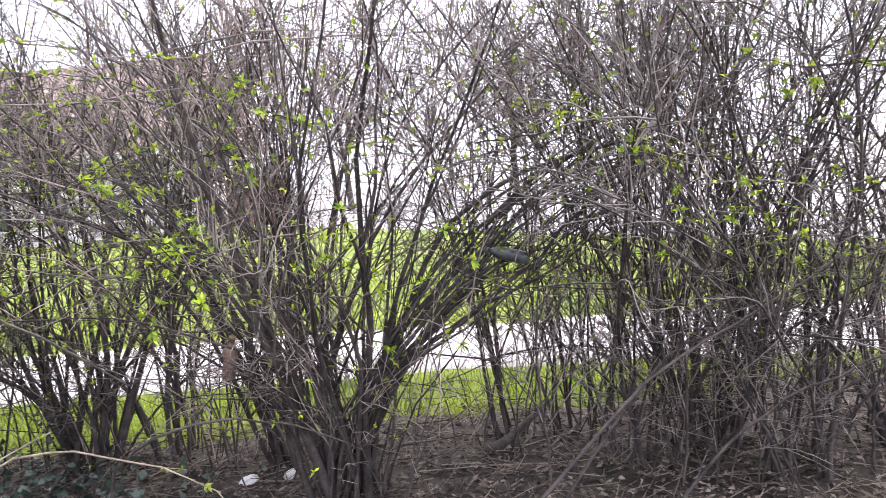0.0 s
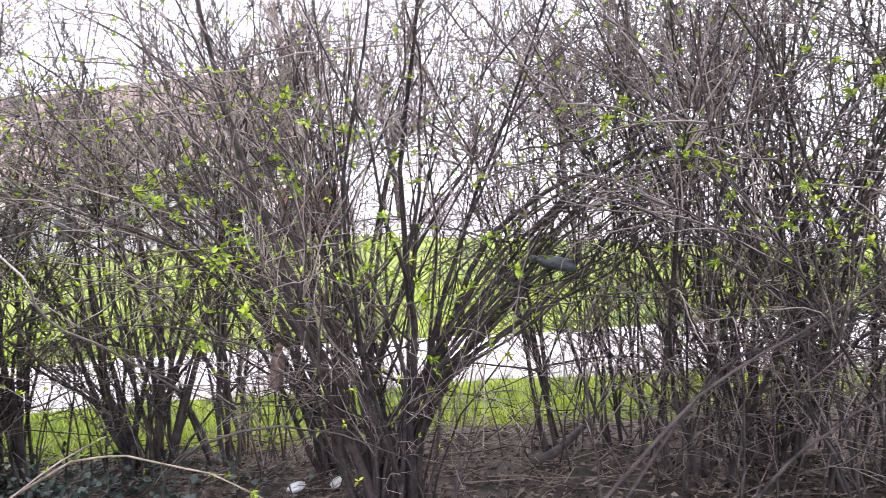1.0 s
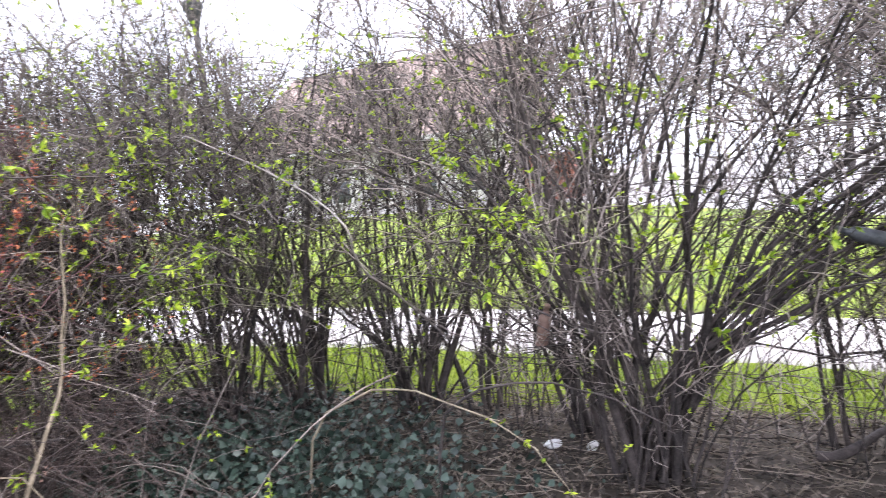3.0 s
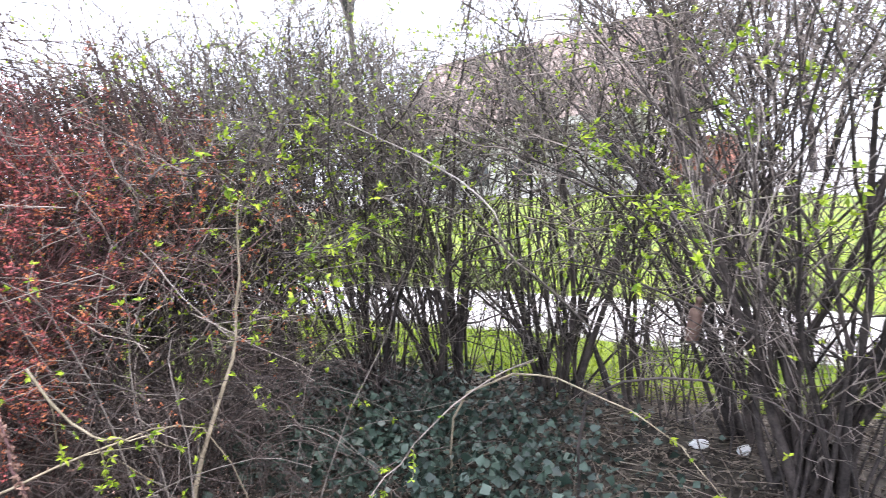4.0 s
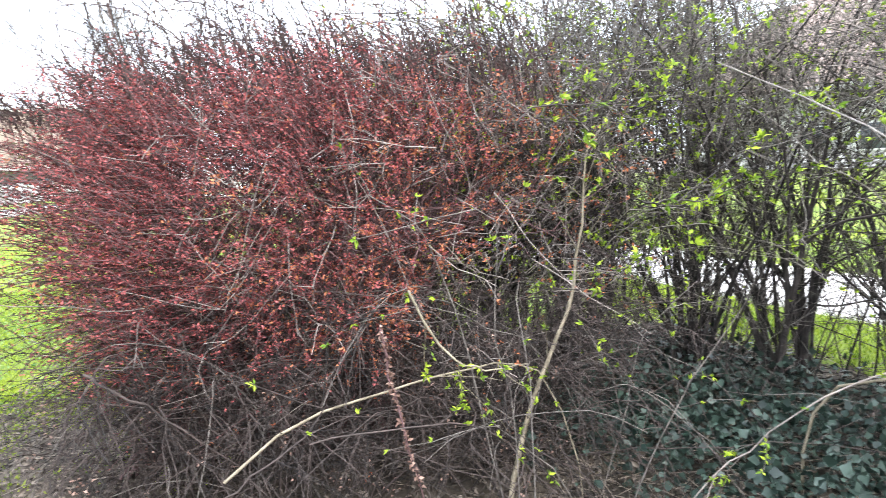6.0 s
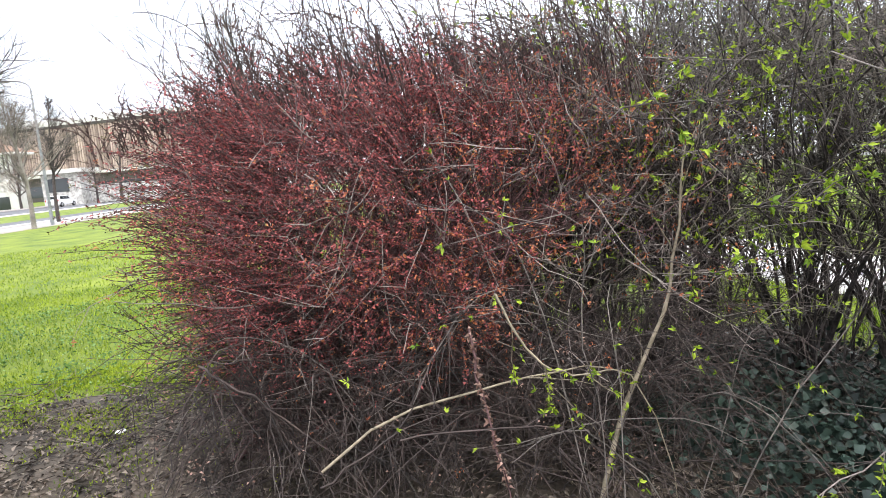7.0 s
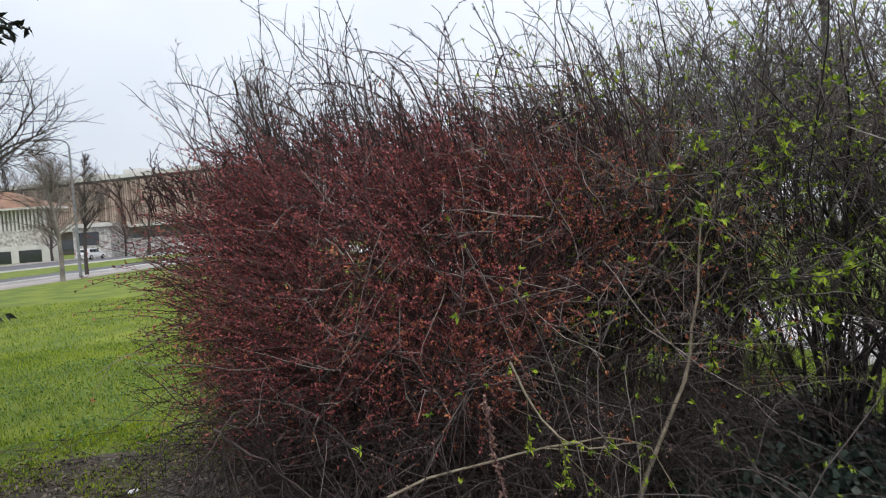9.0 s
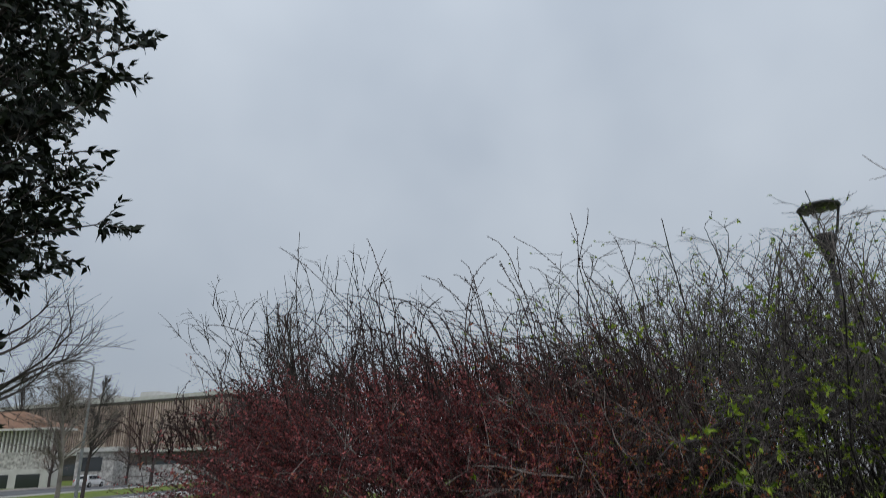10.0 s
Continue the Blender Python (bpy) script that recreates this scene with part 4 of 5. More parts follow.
    s, out = crown_point(rng, n, 0.75, 1.0)
    s = s[(rng.uniform(0, 1, n) < np.clip(0.18 + 0.5 * (s @ LAT), 0.12, 1)) & ((s @ LAT < 0.6) | (s[:, 2] > 0.75))] + mid
    old = grow(rng, s, rng.normal(0, 1, s.shape) * [1, 1, 0.8] + [0.3, -0.1, 0.2], rng.uniform(0.15, 0.65, len(s)), 7, 0.11, 0.0)
    o2, w2, _, _ = shoots(rng, old, 4, 0.1, 1.0, 0.8)
    o2 = grow(rng, o2, w2, rng.uniform(0.04, 0.2, len(o2)), 4, 0.12, 0.0)
    array_part("twig_tangle", merged(tubes(old, taper(len(old), 7, 0.0028, 0.0015), 3), tubes(o2, taper(len(o2), 4, 0.002, 0.0012), 3)), TWIG, root, "grey weathered bare twigs", kind="stuff")
    tip = np.repeat(o2[rng.uniform(0, 1, len(o2)) < 0.5, -1], 5, 0)
    ts = rng.uniform(0.011, 0.022, len(tip))
    array_part("foliage", leaflets(rng, tip + rng.normal(0, 0.006, tip.shape), rng.normal(0, 1, tip.shape), ts, ts * 0.5), ORANGE_LEAF, root, "scattered orange leaf clusters", kind="stuff")
    # bare tangled canes in front of the foot
    n = 430
    st = mid + LAT * rng.uniform(-0.8, 1.4, (n, 1)) + DEEP * rng.uniform(-1.0, 0.3, (n, 1)) + [0, 0, -0.02]
    en = st - DEEP * rng.uniform(0.2, 0.9, (n, 1)) + LAT * rng.normal(0, 0.75, (n, 1))
    en += LAT * np.maximum(-0.95 - ((en - mid) @ LAT), 0)[:, None]
    en[:, 2] = rng.uniform(0.02, 0.85, n)
    ct = (st + en) / 2 + np.stack([0 * en[:, 0], 0 * en[:, 0], rng.uniform(0.2, 1.3, n)], 1)
    tang = arcs(rng, st, ct, en, 12, 0.06)
    stems_of(root, tang[:380], 0.004 * rng.uniform(0.6, 1.4, 380), 0.0015, 4, TANGLE, "cane")
    stems_of(root, tang[380:], 0.0035 * rng.uniform(0.6, 1.4, 50), 0.0015, 4, HAZEL_TWIG, "cane")
    s, w, _, _ = shoots(rng, tang, 11, 0.1, 1, 0.8)
    tw = grow(rng, s, w, rng.uniform(0.1, 0.5, len(s)), 5, 0.12, -0.01)
    array_part("twig_tangle", tubes(tw, taper(len(tw), 5, 0.002, 0.001), 3), TANGLE, root, "dry brown tangled twigs", kind="stuff")
    # dark new shoots on top, beaded with buds: many short ones, some long ones that arch over
    n, tall = 500, 180
    st = mid + LAT * rng.uniform(-1.3, 1.5, (n, 1)) + DEEP * rng.uniform(-0.8, 0.9, (n, 1))
    rel = st - mid
    rr = np.abs(rel @ LAT / 1.75) ** 3 + np.abs(rel @ DEEP / 1.3) ** 3
    st[:, 2] = 1.15 + (0.86 + 0.05 * ((st - mid) @ LAT)) * np.clip(1 - rr, 0, 1) ** 0.4
    ln = np.where(np.arange(n) < tall, rng.uniform(0.5, 0.95, n), rng.uniform(0.15, 0.4, n))[:, None]
    ln *= np.interp((st - mid) @ LAT, [-1.0, -0.2], [0.38, 1.0])[:, None]
    bend = rng.uniform(-0.1, 0.85, (n, 1))
    en = st + up * ln * (1 - 0.4 * np.abs(bend)) - LAT * ln * bend + rng.normal(0, 0.18, (n, 3)) * ln
    sh = arcs(rng, st, st + up * ln * 0.75 - LAT * ln * 0.12, en, 12, 0.03)
    array_part("shoot_fringe", tubes(sh, taper(n, 12, 0.0042, 0.0019), 3), DARK_TWIG, root, "long arching dark shoots", kind="stuff")
    # the same kind of shoots lean out over the lawn on one side
    m = 48
    st = mid - LAT * rng.uniform(0.8, 1.2, (m, 1)) + DEEP * rng.uniform(-0.7, 0.6, (m, 1)) + up * rng.uniform(0.35, 1.75, (m, 1))
    ln = rng.uniform(0.15, 0.55, (m, 1))
    en = st - LAT * ln * rng.uniform(0.6, 1.0, (m, 1)) + up * ln * rng.uniform(-0.25, 0.65, (m, 1)) + rng.normal(0, 0.12, (m, 3)) * ln
    rim = arcs(rng, st, (st + en) / 2 + up * ln * 0.22, en, 12, 0.03)
    array_part("shoot_fringe", tubes(rim, taper(m, 12, 0.0028, 0.0014), 3), DARK_TWIG, root, "dark beaded shoots leaning out", kind="stuff")
    sh = np.concatenate([sh, rim])
    s, w, _, _ = shoots(rng, sh, 3, 0.1, 0.8, 0.7)
    sd = grow(rng, s, w, rng.uniform(0.05, 0.2, len(s)), 4, 0.08, 0.0)
    array_part("shoot_fringe", tubes(sd, taper(len(sd), 4, 0.0026, 0.0015), 3), DARK_TWIG, root, "short dark side shoots", kind="stuff")
    bud = np.concatenate([sh[:, 1:].reshape(-1, 3), (sh[:, 1:] * 0.5 + sh[:, :-1] * 0.5).reshape(-1, 3), sd[:, 1:].reshape(-1, 3)])
    bud = np.repeat(bud, 2, 0)
    bs = rng.uniform(0.007, 0.014, len(bud))
    array_part("bud_fringe", leaflets(rng, bud, rng.normal(0, 1, bud.shape), bs, bs * 0.65), DARK_TWIG, root, "dark red opening buds", kind="stuff")


barberry(np.random.default_rng(5), -4.08, 0.62)


# ---- ivy ----
def ivy(rng):
    n = 5600
    c = np.array([(-2.3, 2.3), (-1.6, 2.2), (-2.9, 2.5), (-2.2, 2.9), (-3.3, 2.1), (-3.0, 3.1), (-3.9, 3.2)])[rng.integers(0, 7, n)]
    p = np.column_stack([c + rng.normal(0, 0.33, (n, 2)), np.abs(rng.normal(0.08, 0.10, n)) + 0.015])
    way = rng.normal(0, 1, (n, 3)) * [1, 1, 0.35] + [0.2, -0.5, 0.1]
    size = rng.uniform(0.025, 0.065, n)
    tagged(new("ivy", mesh_of("ivy", *leaves(rng, p, way, size, size * 0.9, 0.12), IVY)), "dark green ivy covering the soil", "ivy", kind="stuff")


ivy(np.random.default_rng(3))


# places of the far things
CAR_AT = (-97.0, -24.9)
FIN_LEFT, FIN_RIGHT, FIN_HEIGHT = (-202.8, -59.2), (-181.7, -26.0), 21.0
GAR_LEFT, GAR_RIGHT, GAR_HEIGHT = (-109.3, -39.7), (-107.6, -33.1), 9.6


# ---- trees ----
def bare_tree(rng, x, y, height, trunk_r, label, crown_from=0.3, limbs=14, fine=7, name="bare_tree", spread=0.75, bark=None, reach=1.0, skin=None):
    root = thing(name, label, "tree", (x, y, 0), "bare street trees")
    tr = grow(rng, [[x, y, -0.1]], [[0, 0, 1.0]], height * 0.8, 12, 0.035, 0.02)
    hang(new("trunk", mesh_of("trunk", *tubes(tr, taper(1, 12, trunk_r, trunk_r * 0.15), 10), bark or BARK, True)), root)
    s, w, who, at = shoots(rng, tr, limbs, crown_from, 1.0, spread)
    ll = height * 0.42 * reach * (1.15 - at) * rng.uniform(0.7, 1.2, len(s))
    a = grow(rng, s, w, ll, 8, 0.09, 0.05)
    lv, lf = tubes(a, taper(len(a), 8, trunk_r * 0.38 * (1.1 - at * 0.6), trunk_r * 0.05), 5)
    for k in range(len(a)):
        hang(new("limb", mesh_of("limb", lv[k * 40:(k + 1) * 40], lf[:35], bark or BARK, True)), root)
    s2, w2, who2, at2 = shoots(rng, a, fine, 0.15, 1.0, 0.7)
    b = grow(rng, s2, w2, ll[who2] * rng.uniform(0.25, 0.55, len(s2)), 6, 0.1, 0.04)
    s3, w3, who3, _ = shoots(rng, b, fine, 0.1, 1.0, 0.7)
    c = grow(rng, s3, w3, ll[who2][who3] * rng.uniform(0.08, 0.26, len(s3)), 4, 0.1, 0.04)
    r2 = trunk_r * 0.07
    array_part("twig_tangle", merged(tubes(b, taper(len(b), 6, r2, r2 * 0.4), 3), tubes(c[:, ::3], taper(len(c), 2, r2 * 0.45, r2 * 0.25), 3)), skin or TWIG, root, "bare grey-brown twigs", kind="stuff")
    return root


TR = np.random.default_rng(21)
shrub(TR, (-8.75, 0.3), 34, 4.3, 0.15, (0, 0), 0.013, 0.3, "tall bare bush with grey upright twigs behind the barberry", leaf=0.0, side=5, fork=2, boughs=0, each=3, crest=5, low=0.5, fat=1.9, whips=0, skin=BARK, under=0)
bare_tree(TR, -9.0, 0.3, 4.7, 0.06, "slender bare young tree on the lawn behind the barberry", 0.3, 26, 8)
bare_tree(TR, -36.6, -10.8, 8.5, 0.13, "bare street tree with a pale grey trunk", 0.28, 34, 11, bark=STREET_BARK)
bare_tree(TR, -42.8, -11.3, 8.8, 0.12, "bare street tree beside the pavement", 0.32, 32, 11, skin=BARK)
bare_tree(np.random.default_rng(46), -15.2, -6.4, 7.6, 0.17, "bare tree with wide dark branches over the lawn", 0.42, 18, 8, spread=1.15, reach=1.5, skin=BARK)
bare_tree(TR, -137, -47.5, 25, 0.35, "tall bare tree in front of the buildings", 0.25, 30, 9, skin=BARK)
bare_tree(TR, -135, -41.5, 23, 0.35, "tall bare tree in front of the buildings", 0.25, 30, 9, skin=BARK)
bare_tree(TR, -100, -18, 12, 0.25, "bare tree in front of the finned facade", 0.25, 18, 7)
bare_tree(np.random.default_rng(51), -102, -31.2, 9.6, 0.2, "bare russet-twigged tree in front of the stone wall", 0.2, 26, 8, skin=RUSSET_TWIG)
bare_tree(np.random.default_rng(52), -102.3, -21.6, 8.6, 0.18, "bare russet-twigged tree in front of the boundary wall", 0.15, 26, 8, skin=RUSSET_TWIG)
bare_tree(TR, -14, 27, 9, 0.16, "bare tree on the lawn before the house", 0.2, 26, 9)
bare_tree(TR, -9.6, 31.5, 14.5, 0.27, "large bare russet-twigged tree beside the brick outbuilding", 0.14, 36, 10, skin=RUSSET_TWIG)
bare_tree(TR, -6, 44, 14, 0.24, "bare tree on the far lawn", 0.2, 26, 8, skin=RUSSET_TWIG)
bare_tree(TR, 5, 40, 13, 0.22, "bare tree on the far lawn", 0.2, 26, 8)
bare_tree(TR, -28, 30, 13, 0.22, "bare tree on the lawn before the house", 0.2, 26, 8)
bare_tree(TR, 14, 38, 12, 0.2, "bare tree on the far lawn", 0.2, 24, 9)


def evergreen(rng, x, y, height):
    root = thing("evergreen_tree", "dark glossy evergreen tree with pointed leaves", "tree", (x, y, 0))
    tr = grow(rng, [[x, y, -0.1]], [[0, 0, 1.0]], height, 14, 0.03, 0.02)
    hang(new("trunk", mesh_of("trunk", *tubes(tr, taper(1, 14, 0.11, 0.02), 10), BARK, True)), root)
    s, w, who, at = shoots(rng, tr, 150, 0.08, 1.0, 1.0)
    ll = np.where(at < 0.47, 0.42, 0.95 + 0.6 * np.sin(np.clip((at - 0.4) / 0.6, 0, 1) * math.pi)) * rng.uniform(0.7, 1.15, len(s))
    a = grow(rng, s, w, ll, 8, 0.09, 0.02)
    tips = np.array([(-4.56, -1.24, 4.67), (-4.75, -1.53, 4.24), (-5.13, -1.42, 3.49), (-4.6, -1.74, 4.37), (-4.85, -1.65, 3.98)])
    top = tr[0, -1] * [1, 1, 0] + np.stack([0 * tips[:, 0], 0 * tips[:, 0], tips[:, 2] - 0.5], 1)
    a = np.concatenate([a, arcs(rng, top, (top + tips) / 2 + [0, 0, 0.15], tips, 8, 0.03)])
    av, af = tubes(a, taper(len(a), 8, 0.018, 0.004), 5)
    for k in range(len(a)):
        hang(new("limb", mesh_of("limb", av[k * 40:(k + 1) * 40], af[:35], BARK, True)), root)
    s2, w2, who2, _ = shoots(rng, a, 22, 0.1, 1.0, 0.7)
    b = grow(rng, s2, w2, rng.uniform(0.12, 0.4, len(s2)), 5, 0.1, 0.0)
    array_part("twig_tangle", tubes(b, taper(len(b), 5, 0.004, 0.0015), 3), TWIG, root, kind="stuff")
    pos = np.repeat(b[:, 1:].reshape(-1, 3), 3, 0)
    wv = np.repeat(unit(np.diff(b, axis=1)).reshape(-1, 3), 3, 0) + rng.normal(0, 0.7, pos.shape) - [0, 0, 0.15]
    size = rng.uniform(0.07, 0.12, len(pos))
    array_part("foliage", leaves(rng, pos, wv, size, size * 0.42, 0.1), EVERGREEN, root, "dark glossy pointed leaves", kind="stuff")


evergreen(np.random.default_rng(8), -5.55, -2.75, 6.8)


# ---- street furniture ----
def street_lamp(x, y, height):
    root = thing("street_lamp", "tall grey steel street lamp with a short arm", "street lamp", (x, y, 0))
    pole = np.array([[[x, y, -0.05], [x, y, 1.2], [x, y, height * 0.6], [x, y, height - 0.5]]])
    array_part("pole", tubes(pole, np.array([[0.10, 0.085, 0.065, 0.05]]), 10), STEEL, root, smooth=True)
    u = np.array([-0.42, -0.91, 0])
    s = np.linspace(0, 1, 8)[:, None]
    arm = np.array([x, y, height - 0.5]) + np.sin(s * math.pi / 2) * np.array([[0, 0, 0.5]]) + (1 - np.cos(s * math.pi / 2)) * u * 1.3
    array_part("arm", tubes(arm[None], np.full((1, 8), 0.04), 8), STEEL, root, smooth=True)
    bm = bmesh.new()
    box(bm, -0.16, -0.45, -0.06, 0.16, 0.45, 0.06)
    soften(bm, 0.05, 2)
    bmesh.ops.transform(bm, matrix=Matrix.Translation(Vector(arm[-1] + u * 0.35)) @ Matrix.Rotation(math.atan2(u[1], u[0]) - math.pi / 2, 4, "Z"), verts=bm.verts)
    part("head", bm, STEEL, root)


street_lamp(-39.3, -10.7, 7.75)


def lantern(x, y, h):
    root = thing("park_lantern", "dark metal park lantern with a flat round hood", "street lamp", (x, y, 0))
    at = Matrix.Translation((x, y, 0))

    def turned(name, prof, mat, label=""):
        bm = lathe(prof, 28)
        bmesh.ops.transform(bm, matrix=at, verts=bm.verts)
        return part(name, bm, mat, root, label, True)

    turned("pole", [(0.075, -0.05), (0.075, 0.8), (0.05, 0.85), (0.045, h - 0.85)], DARK_METAL)
    turned("lamp_body", [(0.05, h - 0.85), (0.08, h - 0.72), (0.115, h - 0.58), (0.15, h - 0.52), (0.15, h - 0.45), (0.12, h - 0.43)], DARK_METAL)
    turned("glass_cylinder", [(0.12, h - 0.42), (0.135, h - 0.05)], CLEAR, "clear glass cylinder")
    turned("hood", [(0.0, h - 0.055), (0.26, h - 0.045), (0.285, h - 0.03), (0.275, h), (0.1, h + 0.03), (0.0, h + 0.035)], DARK_METAL, "flat round dark hood")
    for k in range(2):
        a = 0.76 + k * math.pi
        rod = np.array([[[x + 0.15 * math.cos(a), y + 0.15 * math.sin(a), h - 0.45], [x + 0.25 * math.cos(a), y + 0.25 * math.sin(a), h - 0.035]]])
        array_part("strut", tubes(rod, np.full((1, 2), 0.018), 6), DARK_METAL, root)


lantern(-7.28, 7.2, 5.03)


# ---- car ----
def car(x, y, heading):
    root = thing("car", "white estate car on the avenue", "car", (x, y, 0))
    m = Matrix.Translation((x, y, 0.006)) @ Matrix.Rotation(heading, 4, "Z")

    def placed(name, bm, mat, parent=root, label="", smooth=False):
        bmesh.ops.transform(bm, matrix=m, verts=bm.verts)
        return part(name, bm, mat, parent, label, smooth)

    bm = bmesh.new()
    prof = [(-2.1, 0.3), (-2.15, 0.75), (-2.05, 0.95), (-1.85, 1.0), (-1.6, 1.45), (-1.2, 1.55), (0.3, 1.52), (1.05, 1.0), (1.95, 0.85), (2.15, 0.6), (2.1, 0.3)]
    rows = []
    for sgn, inset in ((-1, 0.0), (1, 0.0)):
        rows.append([bm.verts.new((px_, sgn * (0.86 if pz < 1.05 else 0.68), pz)) for px_, pz in prof])
    n = len(prof)
    for i in range(n):
        j = (i + 1) % n
        bm.faces.new((rows[0][i], rows[0][j], rows[1][j], rows[1][i]))
    bm.faces.new(rows[0][::-1])
    bm.faces.new(rows[1])
    soften(bm, 0.05, 2)
    body = placed("body", bm, CAR_PAINT)
    for sgn in (-1, 1):
        for x0, x1 in ((-1.5, -0.75), (-0.7, 0.0), (0.05, 0.62)):
            bm = bmesh.new()
            vs = [bm.verts.new((a, sgn * b, c)) for a, b, c in ((x0, 0.865, 1.03), (x1, 0.865, 1.03), (min(x1, 0.35), 0.71, 1.43), (max(x0, -1.4), 0.71, 1.43))]
            bm.faces.new(vs if sgn < 0 else vs[::-1])
            bmesh.ops.solidify(bm, geom=list(bm.faces), thickness=0.02)
            placed("window", bm, WINDOW, body, "dark side window")
        bm = bmesh.new()
        box(bm, -2.17, sgn * 0.82 - 0.08, 0.75, -2.05, sgn * 0.82 + 0.02, 1.0)
        soften(bm, 0.015)
        placed("tail_light", bm, TAIL_RED, body, "red tail light")
        for wx in (-1.35, 1.35):
            bm = lathe([(0.2, -0.1), (0.31, -0.1), (0.33, -0.06), (0.33, 0.06), (0.31, 0.1), (0.2, 0.1)], 20)
            bmesh.ops.transform(bm, matrix=Matrix.Translation((wx, sgn * 0.8, 0.33)) @ Matrix.Rotation(math.pi / 2, 4, "X"), verts=bm.verts)
            wheel = placed("wheel", bm, TYRE, root, "", True)
            bm = lathe([(0.02, -0.105), (0.19, -0.105), (0.2, -0.02), (0.2, 0.02), (0.19, 0.105), (0.02, 0.105)], 16)
            bmesh.ops.transform(bm, matrix=Matrix.Translation((wx, sgn * 0.8, 0.33)) @ Matrix.Rotation(math.pi / 2, 4, "X"), verts=bm.verts)
            placed("rim", bm, RIM, wheel)
    bm = bmesh.new()
    vs = [bm.verts.new(c) for c in ((-1.87, -0.62, 1.06), (-1.87, 0.62, 1.06), (-1.66, 0.58, 1.4), (-1.66, -0.58, 1.4))]
    bm.faces.new(vs[::-1])
    bmesh.ops.solidify(bm, geom=list(bm.faces), thickness=0.02)
    placed("rear_window", bm, WINDOW, body, "dark rear window")


car(*CAR_AT, math.atan2(AV[1], AV[0]))


# ---- buildings ----
def along(origin, u, s, d, z):
    """A place s along the facade from its origin, d behind it, at height z."""
    nrm = (-u[1], u[0])
    return (origin[0] + u[0] * s + nrm[0] * d, origin[1] + u[1] * s + nrm[1] * d, z)


def facade_box(bm, origin, u, s0, s1, d0, d1, z0, z1):
    vs = [bm.verts.new(along(origin, u, s, d, z)) for z in (z0, z1) for s, d in ((s0, d0), (s1, d0), (s1, d1), (s0, d1))]
    for q in ((3, 2, 1, 0), (4, 5, 6, 7), (0, 1, 5, 4), (1, 2, 6, 5), (2, 3, 7, 6), (3, 0, 4, 7)):
        bm.faces.new([vs[i] for i in q])


def block(name, root, origin, u, dims, mat, label=""):
    bm = bmesh.new()
    facade_box(bm, origin, u, *dims)
    bmesh.ops.recalc_face_normals(bm, faces=bm.faces)
    return part(name, bm, mat, root, label)


def finned_building():
    a, b = np.array(FIN_LEFT), np.array(FIN_RIGHT)
    u = unit(b - a)
    ln = float(np.linalg.norm(b - a)) + 44
    o = a - u * 30
    H = FIN_HEIGHT
    root = thing("office_building", "long office building with beige vertical fins", "building", (o[0], o[1], 0))
    body = block("wall", root, o, u, (0, ln, 0.8, 30, 0, H - 1.0), RECESS_AND_SHADOW, "dark recessed facade")
    block("roof_edge", root, o, u, (-0.5, ln + 0.5, -0.3, 30.5, H - 1.0, H), PLASTER, "pale concrete roof edge")
    # shadow line below the roof edge, built as a dark-coloured strip
    block("roof_edge_shadow", root, o, u, (-0.4, ln + 0.4, -0.35, 0.8, H - 1.7, H - 1.0), RECESS_AND_SHADOW, "dark band that stands in for the shadow under the roof edge")
    block("base_band", root, o, u, (-0.3, ln + 0.3, -0.2, 0.8, H - 14.5, H - 13.8), PLASTER, "pale concrete band")
    pitch = 0.8
    me = None
    for k in range(int(ln / pitch)):
        if me is None:
            bm = bmesh.new()
            box(bm, -0.22, -0.25, 0, 0.22, 0.6, 12.6)
            me = bpy.data.meshes.new("fin")
            bm.to_mesh(me)
            bm.free()
            me.materials.append(FIN)
        ob = new("fin", me)
        ob.parent = root
        p = along(o, u, (k + 0.5) * pitch, 0.1, H - 13.7)
        ob.matrix_parent_inverse = Matrix.Translation((-o[0], -o[1], 0))
        ob.matrix_basis = Matrix.Translation(p) @ Matrix.Rotation(math.atan2(u[1], u[0]), 4, "Z")
    for s0, s1 in ((0.28, 0.34), (0.42, 0.47), (0.6, 0.67)):
        block("roof_hut", root, o, u, (ln * s0, ln * s1, 4, 14, H, H + 1.8), PLASTER, "pale rooftop plant room")
    for k in range(9):
        block("window", root, o, u, (6 + k * 11, 13 + k * 11, 0.72, 0.86, 1.2, 4.2), WINDOW, "dark ground floor window")


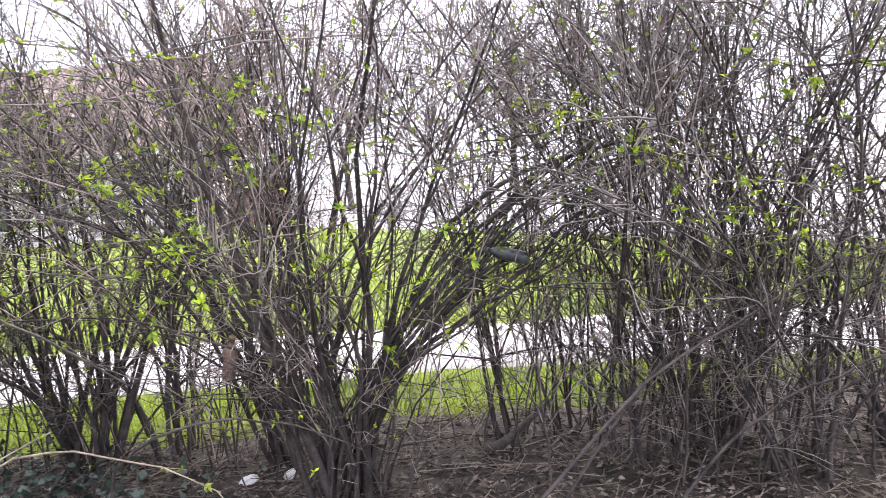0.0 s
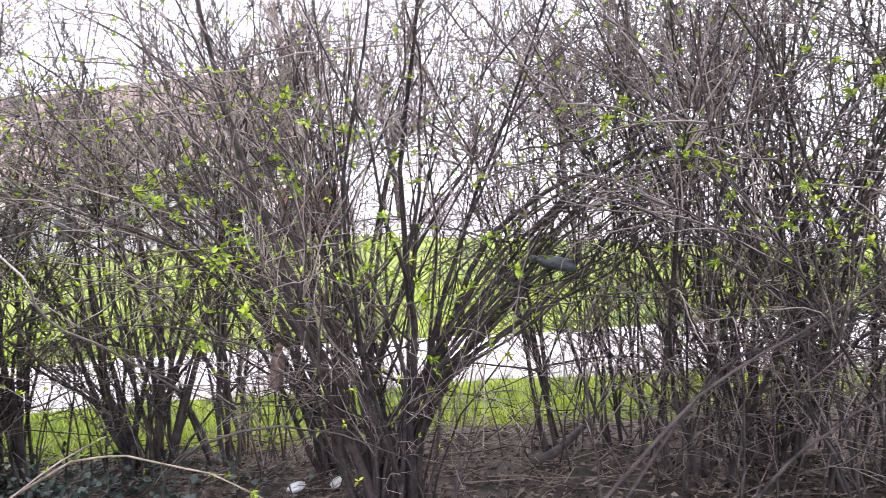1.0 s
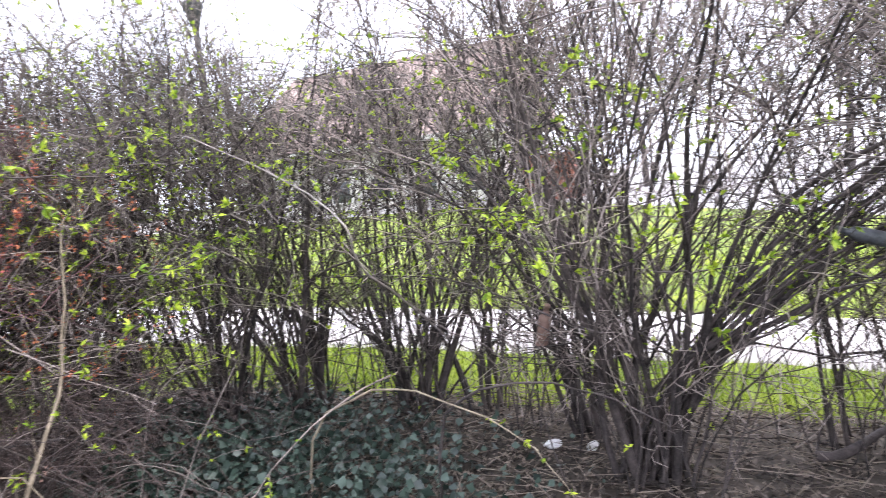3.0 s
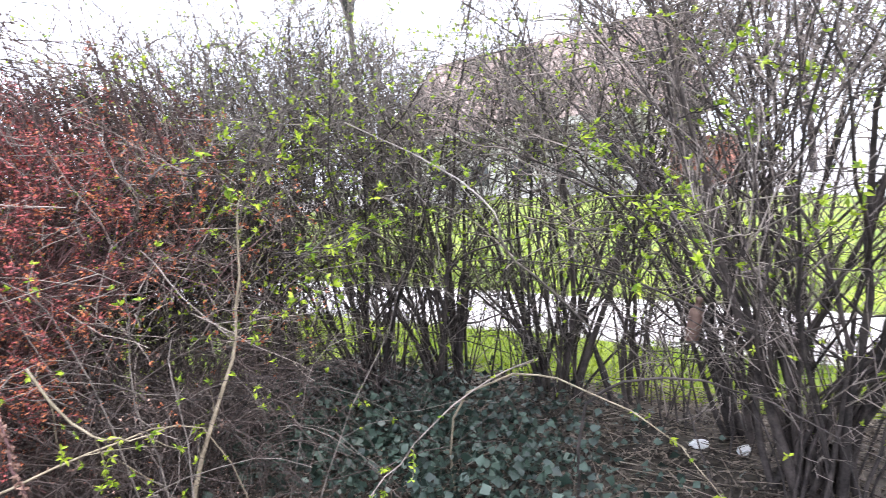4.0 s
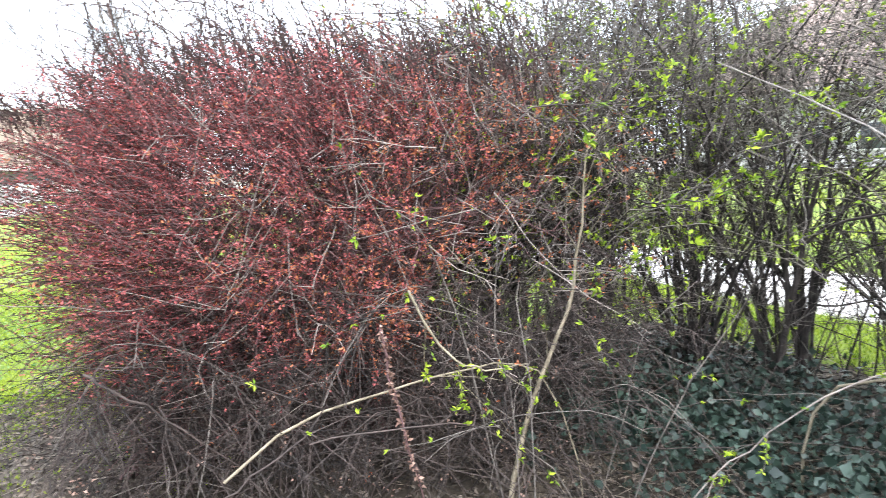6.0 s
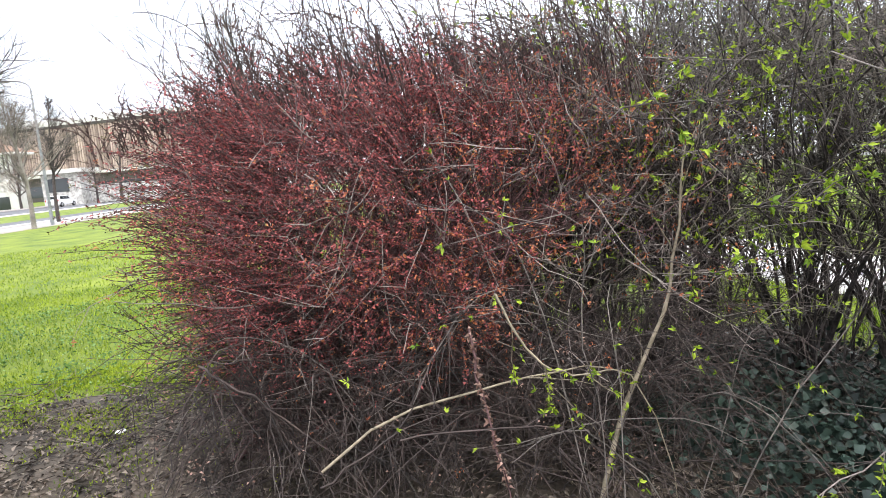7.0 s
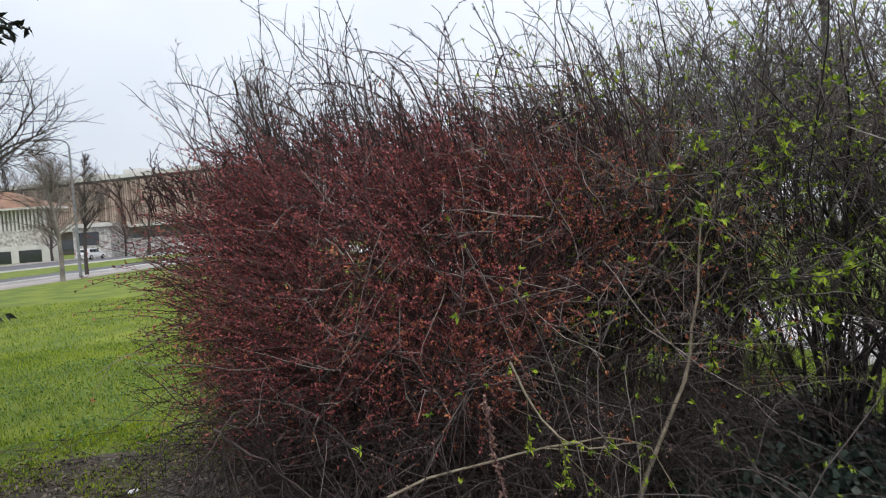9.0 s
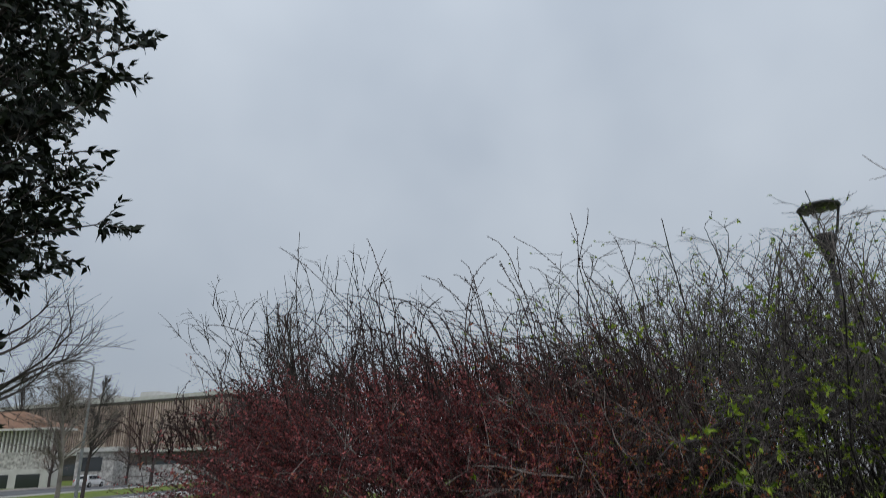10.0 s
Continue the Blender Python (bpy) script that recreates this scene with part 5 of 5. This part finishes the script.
def garage_building():
    a, b = np.array(GAR_LEFT), np.array(GAR_RIGHT)
    u = unit(b - a)
    ln = float(np.linalg.norm(b - a)) + 40
    o = a - u * 40
    H = GAR_HEIGHT
    root = thing("garage_building", "low building with brown roof, white slats and stone base", "building", (o[0], o[1], 0))
    block("stone_wall", root, o, u, (0, ln, 0, 3, 2.6, H * 0.52), STONE, "pale rubble stone wall")
    block("white_base", root, o, u, (0, ln, -0.15, 3, 0, 2.6), PLASTER, "white plastered base")
    block("recess", root, o, u, (0.2, ln - 0.2, 0.4, 2.8, H * 0.52, H - 1.6), RECESS_AND_SHADOW, "dark recess behind slats")
    for k in range(int(ln / 0.6)):
        block("slat", root, o, u, (k * 0.6, k * 0.6 + 0.28, 0.05, 0.4, H * 0.52, H - 1.6), PLASTER)
    block("roof_fascia", root, o, u, (-1, ln + 1, -1, 4, H - 1.6, H - 1.3), PLASTER, "white fascia")
    bm = bmesh.new()
    lo, hi = H - 1.3, H + 1.6
    vs = [bm.verts.new(along(o, u, s, d, z)) for s, d, z in ((-1, -1, lo), (ln + 1, -1, lo), (ln + 1, 6, lo), (-1, 6, lo), (2, 4, hi), (ln - 8, 4, hi))]
    for q in ((0, 1, 5, 4), (1, 2, 5), (2, 3, 4, 5), (3, 0, 4), (3, 2, 1, 0)):
        bm.faces.new([vs[i] for i in q])
    part("roof", bm, ROOF, root, "brown pitched roof")
    for k in range(9):
        s1 = ln - 1.2 - k * 4.6
        block("garage_opening", root, o, u, (s1 - 3.4, s1, -0.22, -0.1, 0.05, 1.9), WINDOW, "dark garage window")


finned_building()
garage_building()


def kiosk(x, y):
    root = thing("kiosk", "small grey gatehouse with a pale flat roof", "kiosk", (x, y, 0))
    o, u = (x, y), (0.25, 0.97)
    block("wall", root, o, u, (0, 5.5, 0, 4, 0, 4.6), STONE, "grey wall")
    block("roof", root, o, u, (-0.5, 6.2, -0.6, 4.6, 4.6, 5.2), PLASTER, "pale flat roof")
    block("window", root, o, u, (0.6, 3.8, -0.06, 0.06, 2.0, 3.9), WINDOW, "dark window")
    wall = thing("boundary_wall", "low grey concrete boundary wall behind the avenue", "wall", (x, y + 7, 0))
    block("wall", wall, (x, y + 6.2), u, (0, 60, 0, 0.5, 0, 2.6), STONE)


kiosk(-104.5, -29.0)


def house():
    root = thing("house", "large house with salmon tiled roof and white gutter", "house", (-22, 36, 0))
    bm = bmesh.new()
    box(bm, -34, 36.6, 0, -13.2, 48, 4.3)
    part("wall", bm, STONE, root, "greyish rendered wall")
    bm = bmesh.new()
    box(bm, -34.6, 35.9, 4.3, -12.6, 36.5, 4.75)
    part("gutter", bm, PLASTER, root, "white gutter board")
    bm = bmesh.new()
    vs = [bm.verts.new(c) for c in ((-34.8, 36.0, 4.75), (-12.4, 36.0, 4.75), (-12.4, 48.5, 4.75), (-34.8, 48.5, 4.75), (-33, 43, 11.2), (-14, 43, 11.2))]
    for q in ((0, 1, 5, 4), (1, 2, 5), (2, 3, 4, 5), (3, 0, 4), (3, 2, 1, 0)):
        bm.faces.new([vs[i] for i in q])
    part("roof", bm, PINK_ROOF, root, "salmon tiled roof")
    for k in range(6):
        bm = bmesh.new()
        box(bm, -32.5 + k * 3.3, 36.52, 1.0, -31.1 + k * 3.3, 36.65, 2.4)
        win = part("window", bm, WINDOW, root, "dark window")
        bm = bmesh.new()
        box(bm, -32.6 + k * 3.3, 36.46, 0.9, -31.0 + k * 3.3, 36.62, 1.0)
        part("sill", bm, PLASTER, win)
    shed = thing("brick_shed", "low red brick outbuilding beside the house", "shed", (-10.4, 36, 0))
    bm = bmesh.new()
    box(bm, -11.9, 36, 0, -8.9, 38.5, 2.5)
    part("wall", bm, BRICK, shed)
    bm = bmesh.new()
    box(bm, -12.05, 35.85, 2.5, -8.75, 38.65, 2.68)
    part("roof", bm, BRICK, shed, "flat roof slab")


house()


# ---- small things ----
def crumpled(rng, name, size, place, mat, label, category, turn=0.0):
    bm = bmesh.new()
    bmesh.ops.create_icosphere(bm, subdivisions=3, radius=1)
    for v in bm.verts:
        k = 1 + 0.35 * noise.noise(v.co * 2.3 + Vector((turn, 3, 1))) + 0.15 * noise.noise(v.co * 6)
        v.co = Vector((v.co.x * size[0], v.co.y * size[1], v.co.z * size[2])) * k
    bmesh.ops.transform(bm, matrix=Matrix.Translation(place) @ Matrix.Rotation(turn, 4, "Z"), verts=bm.verts)
    return tagged(part(name, bm, mat, None), label, category)


crumpled(None, "paper_scrap", (0.05, 0.035, 0.025), (-1.2, 3.37, 0.03), PAPER, "crumpled white paper scrap on the soil", "litter", 0.4)
crumpled(None, "paper_scrap", (0.05, 0.03, 0.02), (-0.98, 3.40, 0.025), PAPER, "crumpled white paper scrap on the soil", "litter", 1.4)
crumpled(None, "paper_scrap", (0.035, 0.025, 0.012), (-4.84, -1.14, 0.018), PAPER, "small white paper scrap on bare soil", "litter", 2.1)


def bottle(place, turn, mat, label, lying):
    bm = lathe([(0.005, -0.1), (0.03, -0.1), (0.033, -0.09), (0.033, 0.03), (0.03, 0.05), (0.014, 0.08), (0.013, 0.1), (0.016, 0.1), (0.016, 0.115), (0.004, 0.116)], 18)
    for v in bm.verts:
        v.co *= 1 + 0.12 * noise.noise(v.co * 22)
    bmesh.ops.transform(bm, matrix=Matrix.Translation(place) @ Matrix.Rotation(turn, 4, "Y") @ Matrix.Rotation(lying, 4, "X"), verts=bm.verts)
    return tagged(part("bottle", bm, mat, None, smooth=True), label, "bottle")


bottle((0.31, 3.05, 1.19), -1.25, GREY_PLASTIC, "crushed grey plastic bottle caught between shrub stems", 0.2)
bottle((-1.06, 2.95, 0.83), 0.25, BROWN_BAG, "brown bottle-shaped wrapper caught in the shrub", 0.1)


def log(rng):
    line = grow(rng, [[0.12, 3.46, 0.04]], [[1, 0.15, 0.05]], 0.5, 8, 0.16, -0.01)
    tagged(new("log", mesh_of("log", *tubes(line, taper(1, 8, 0.03, 0.016), 9), BARK, True)), "short fallen branch lying on dead leaves", "log")


log(np.random.default_rng(2))
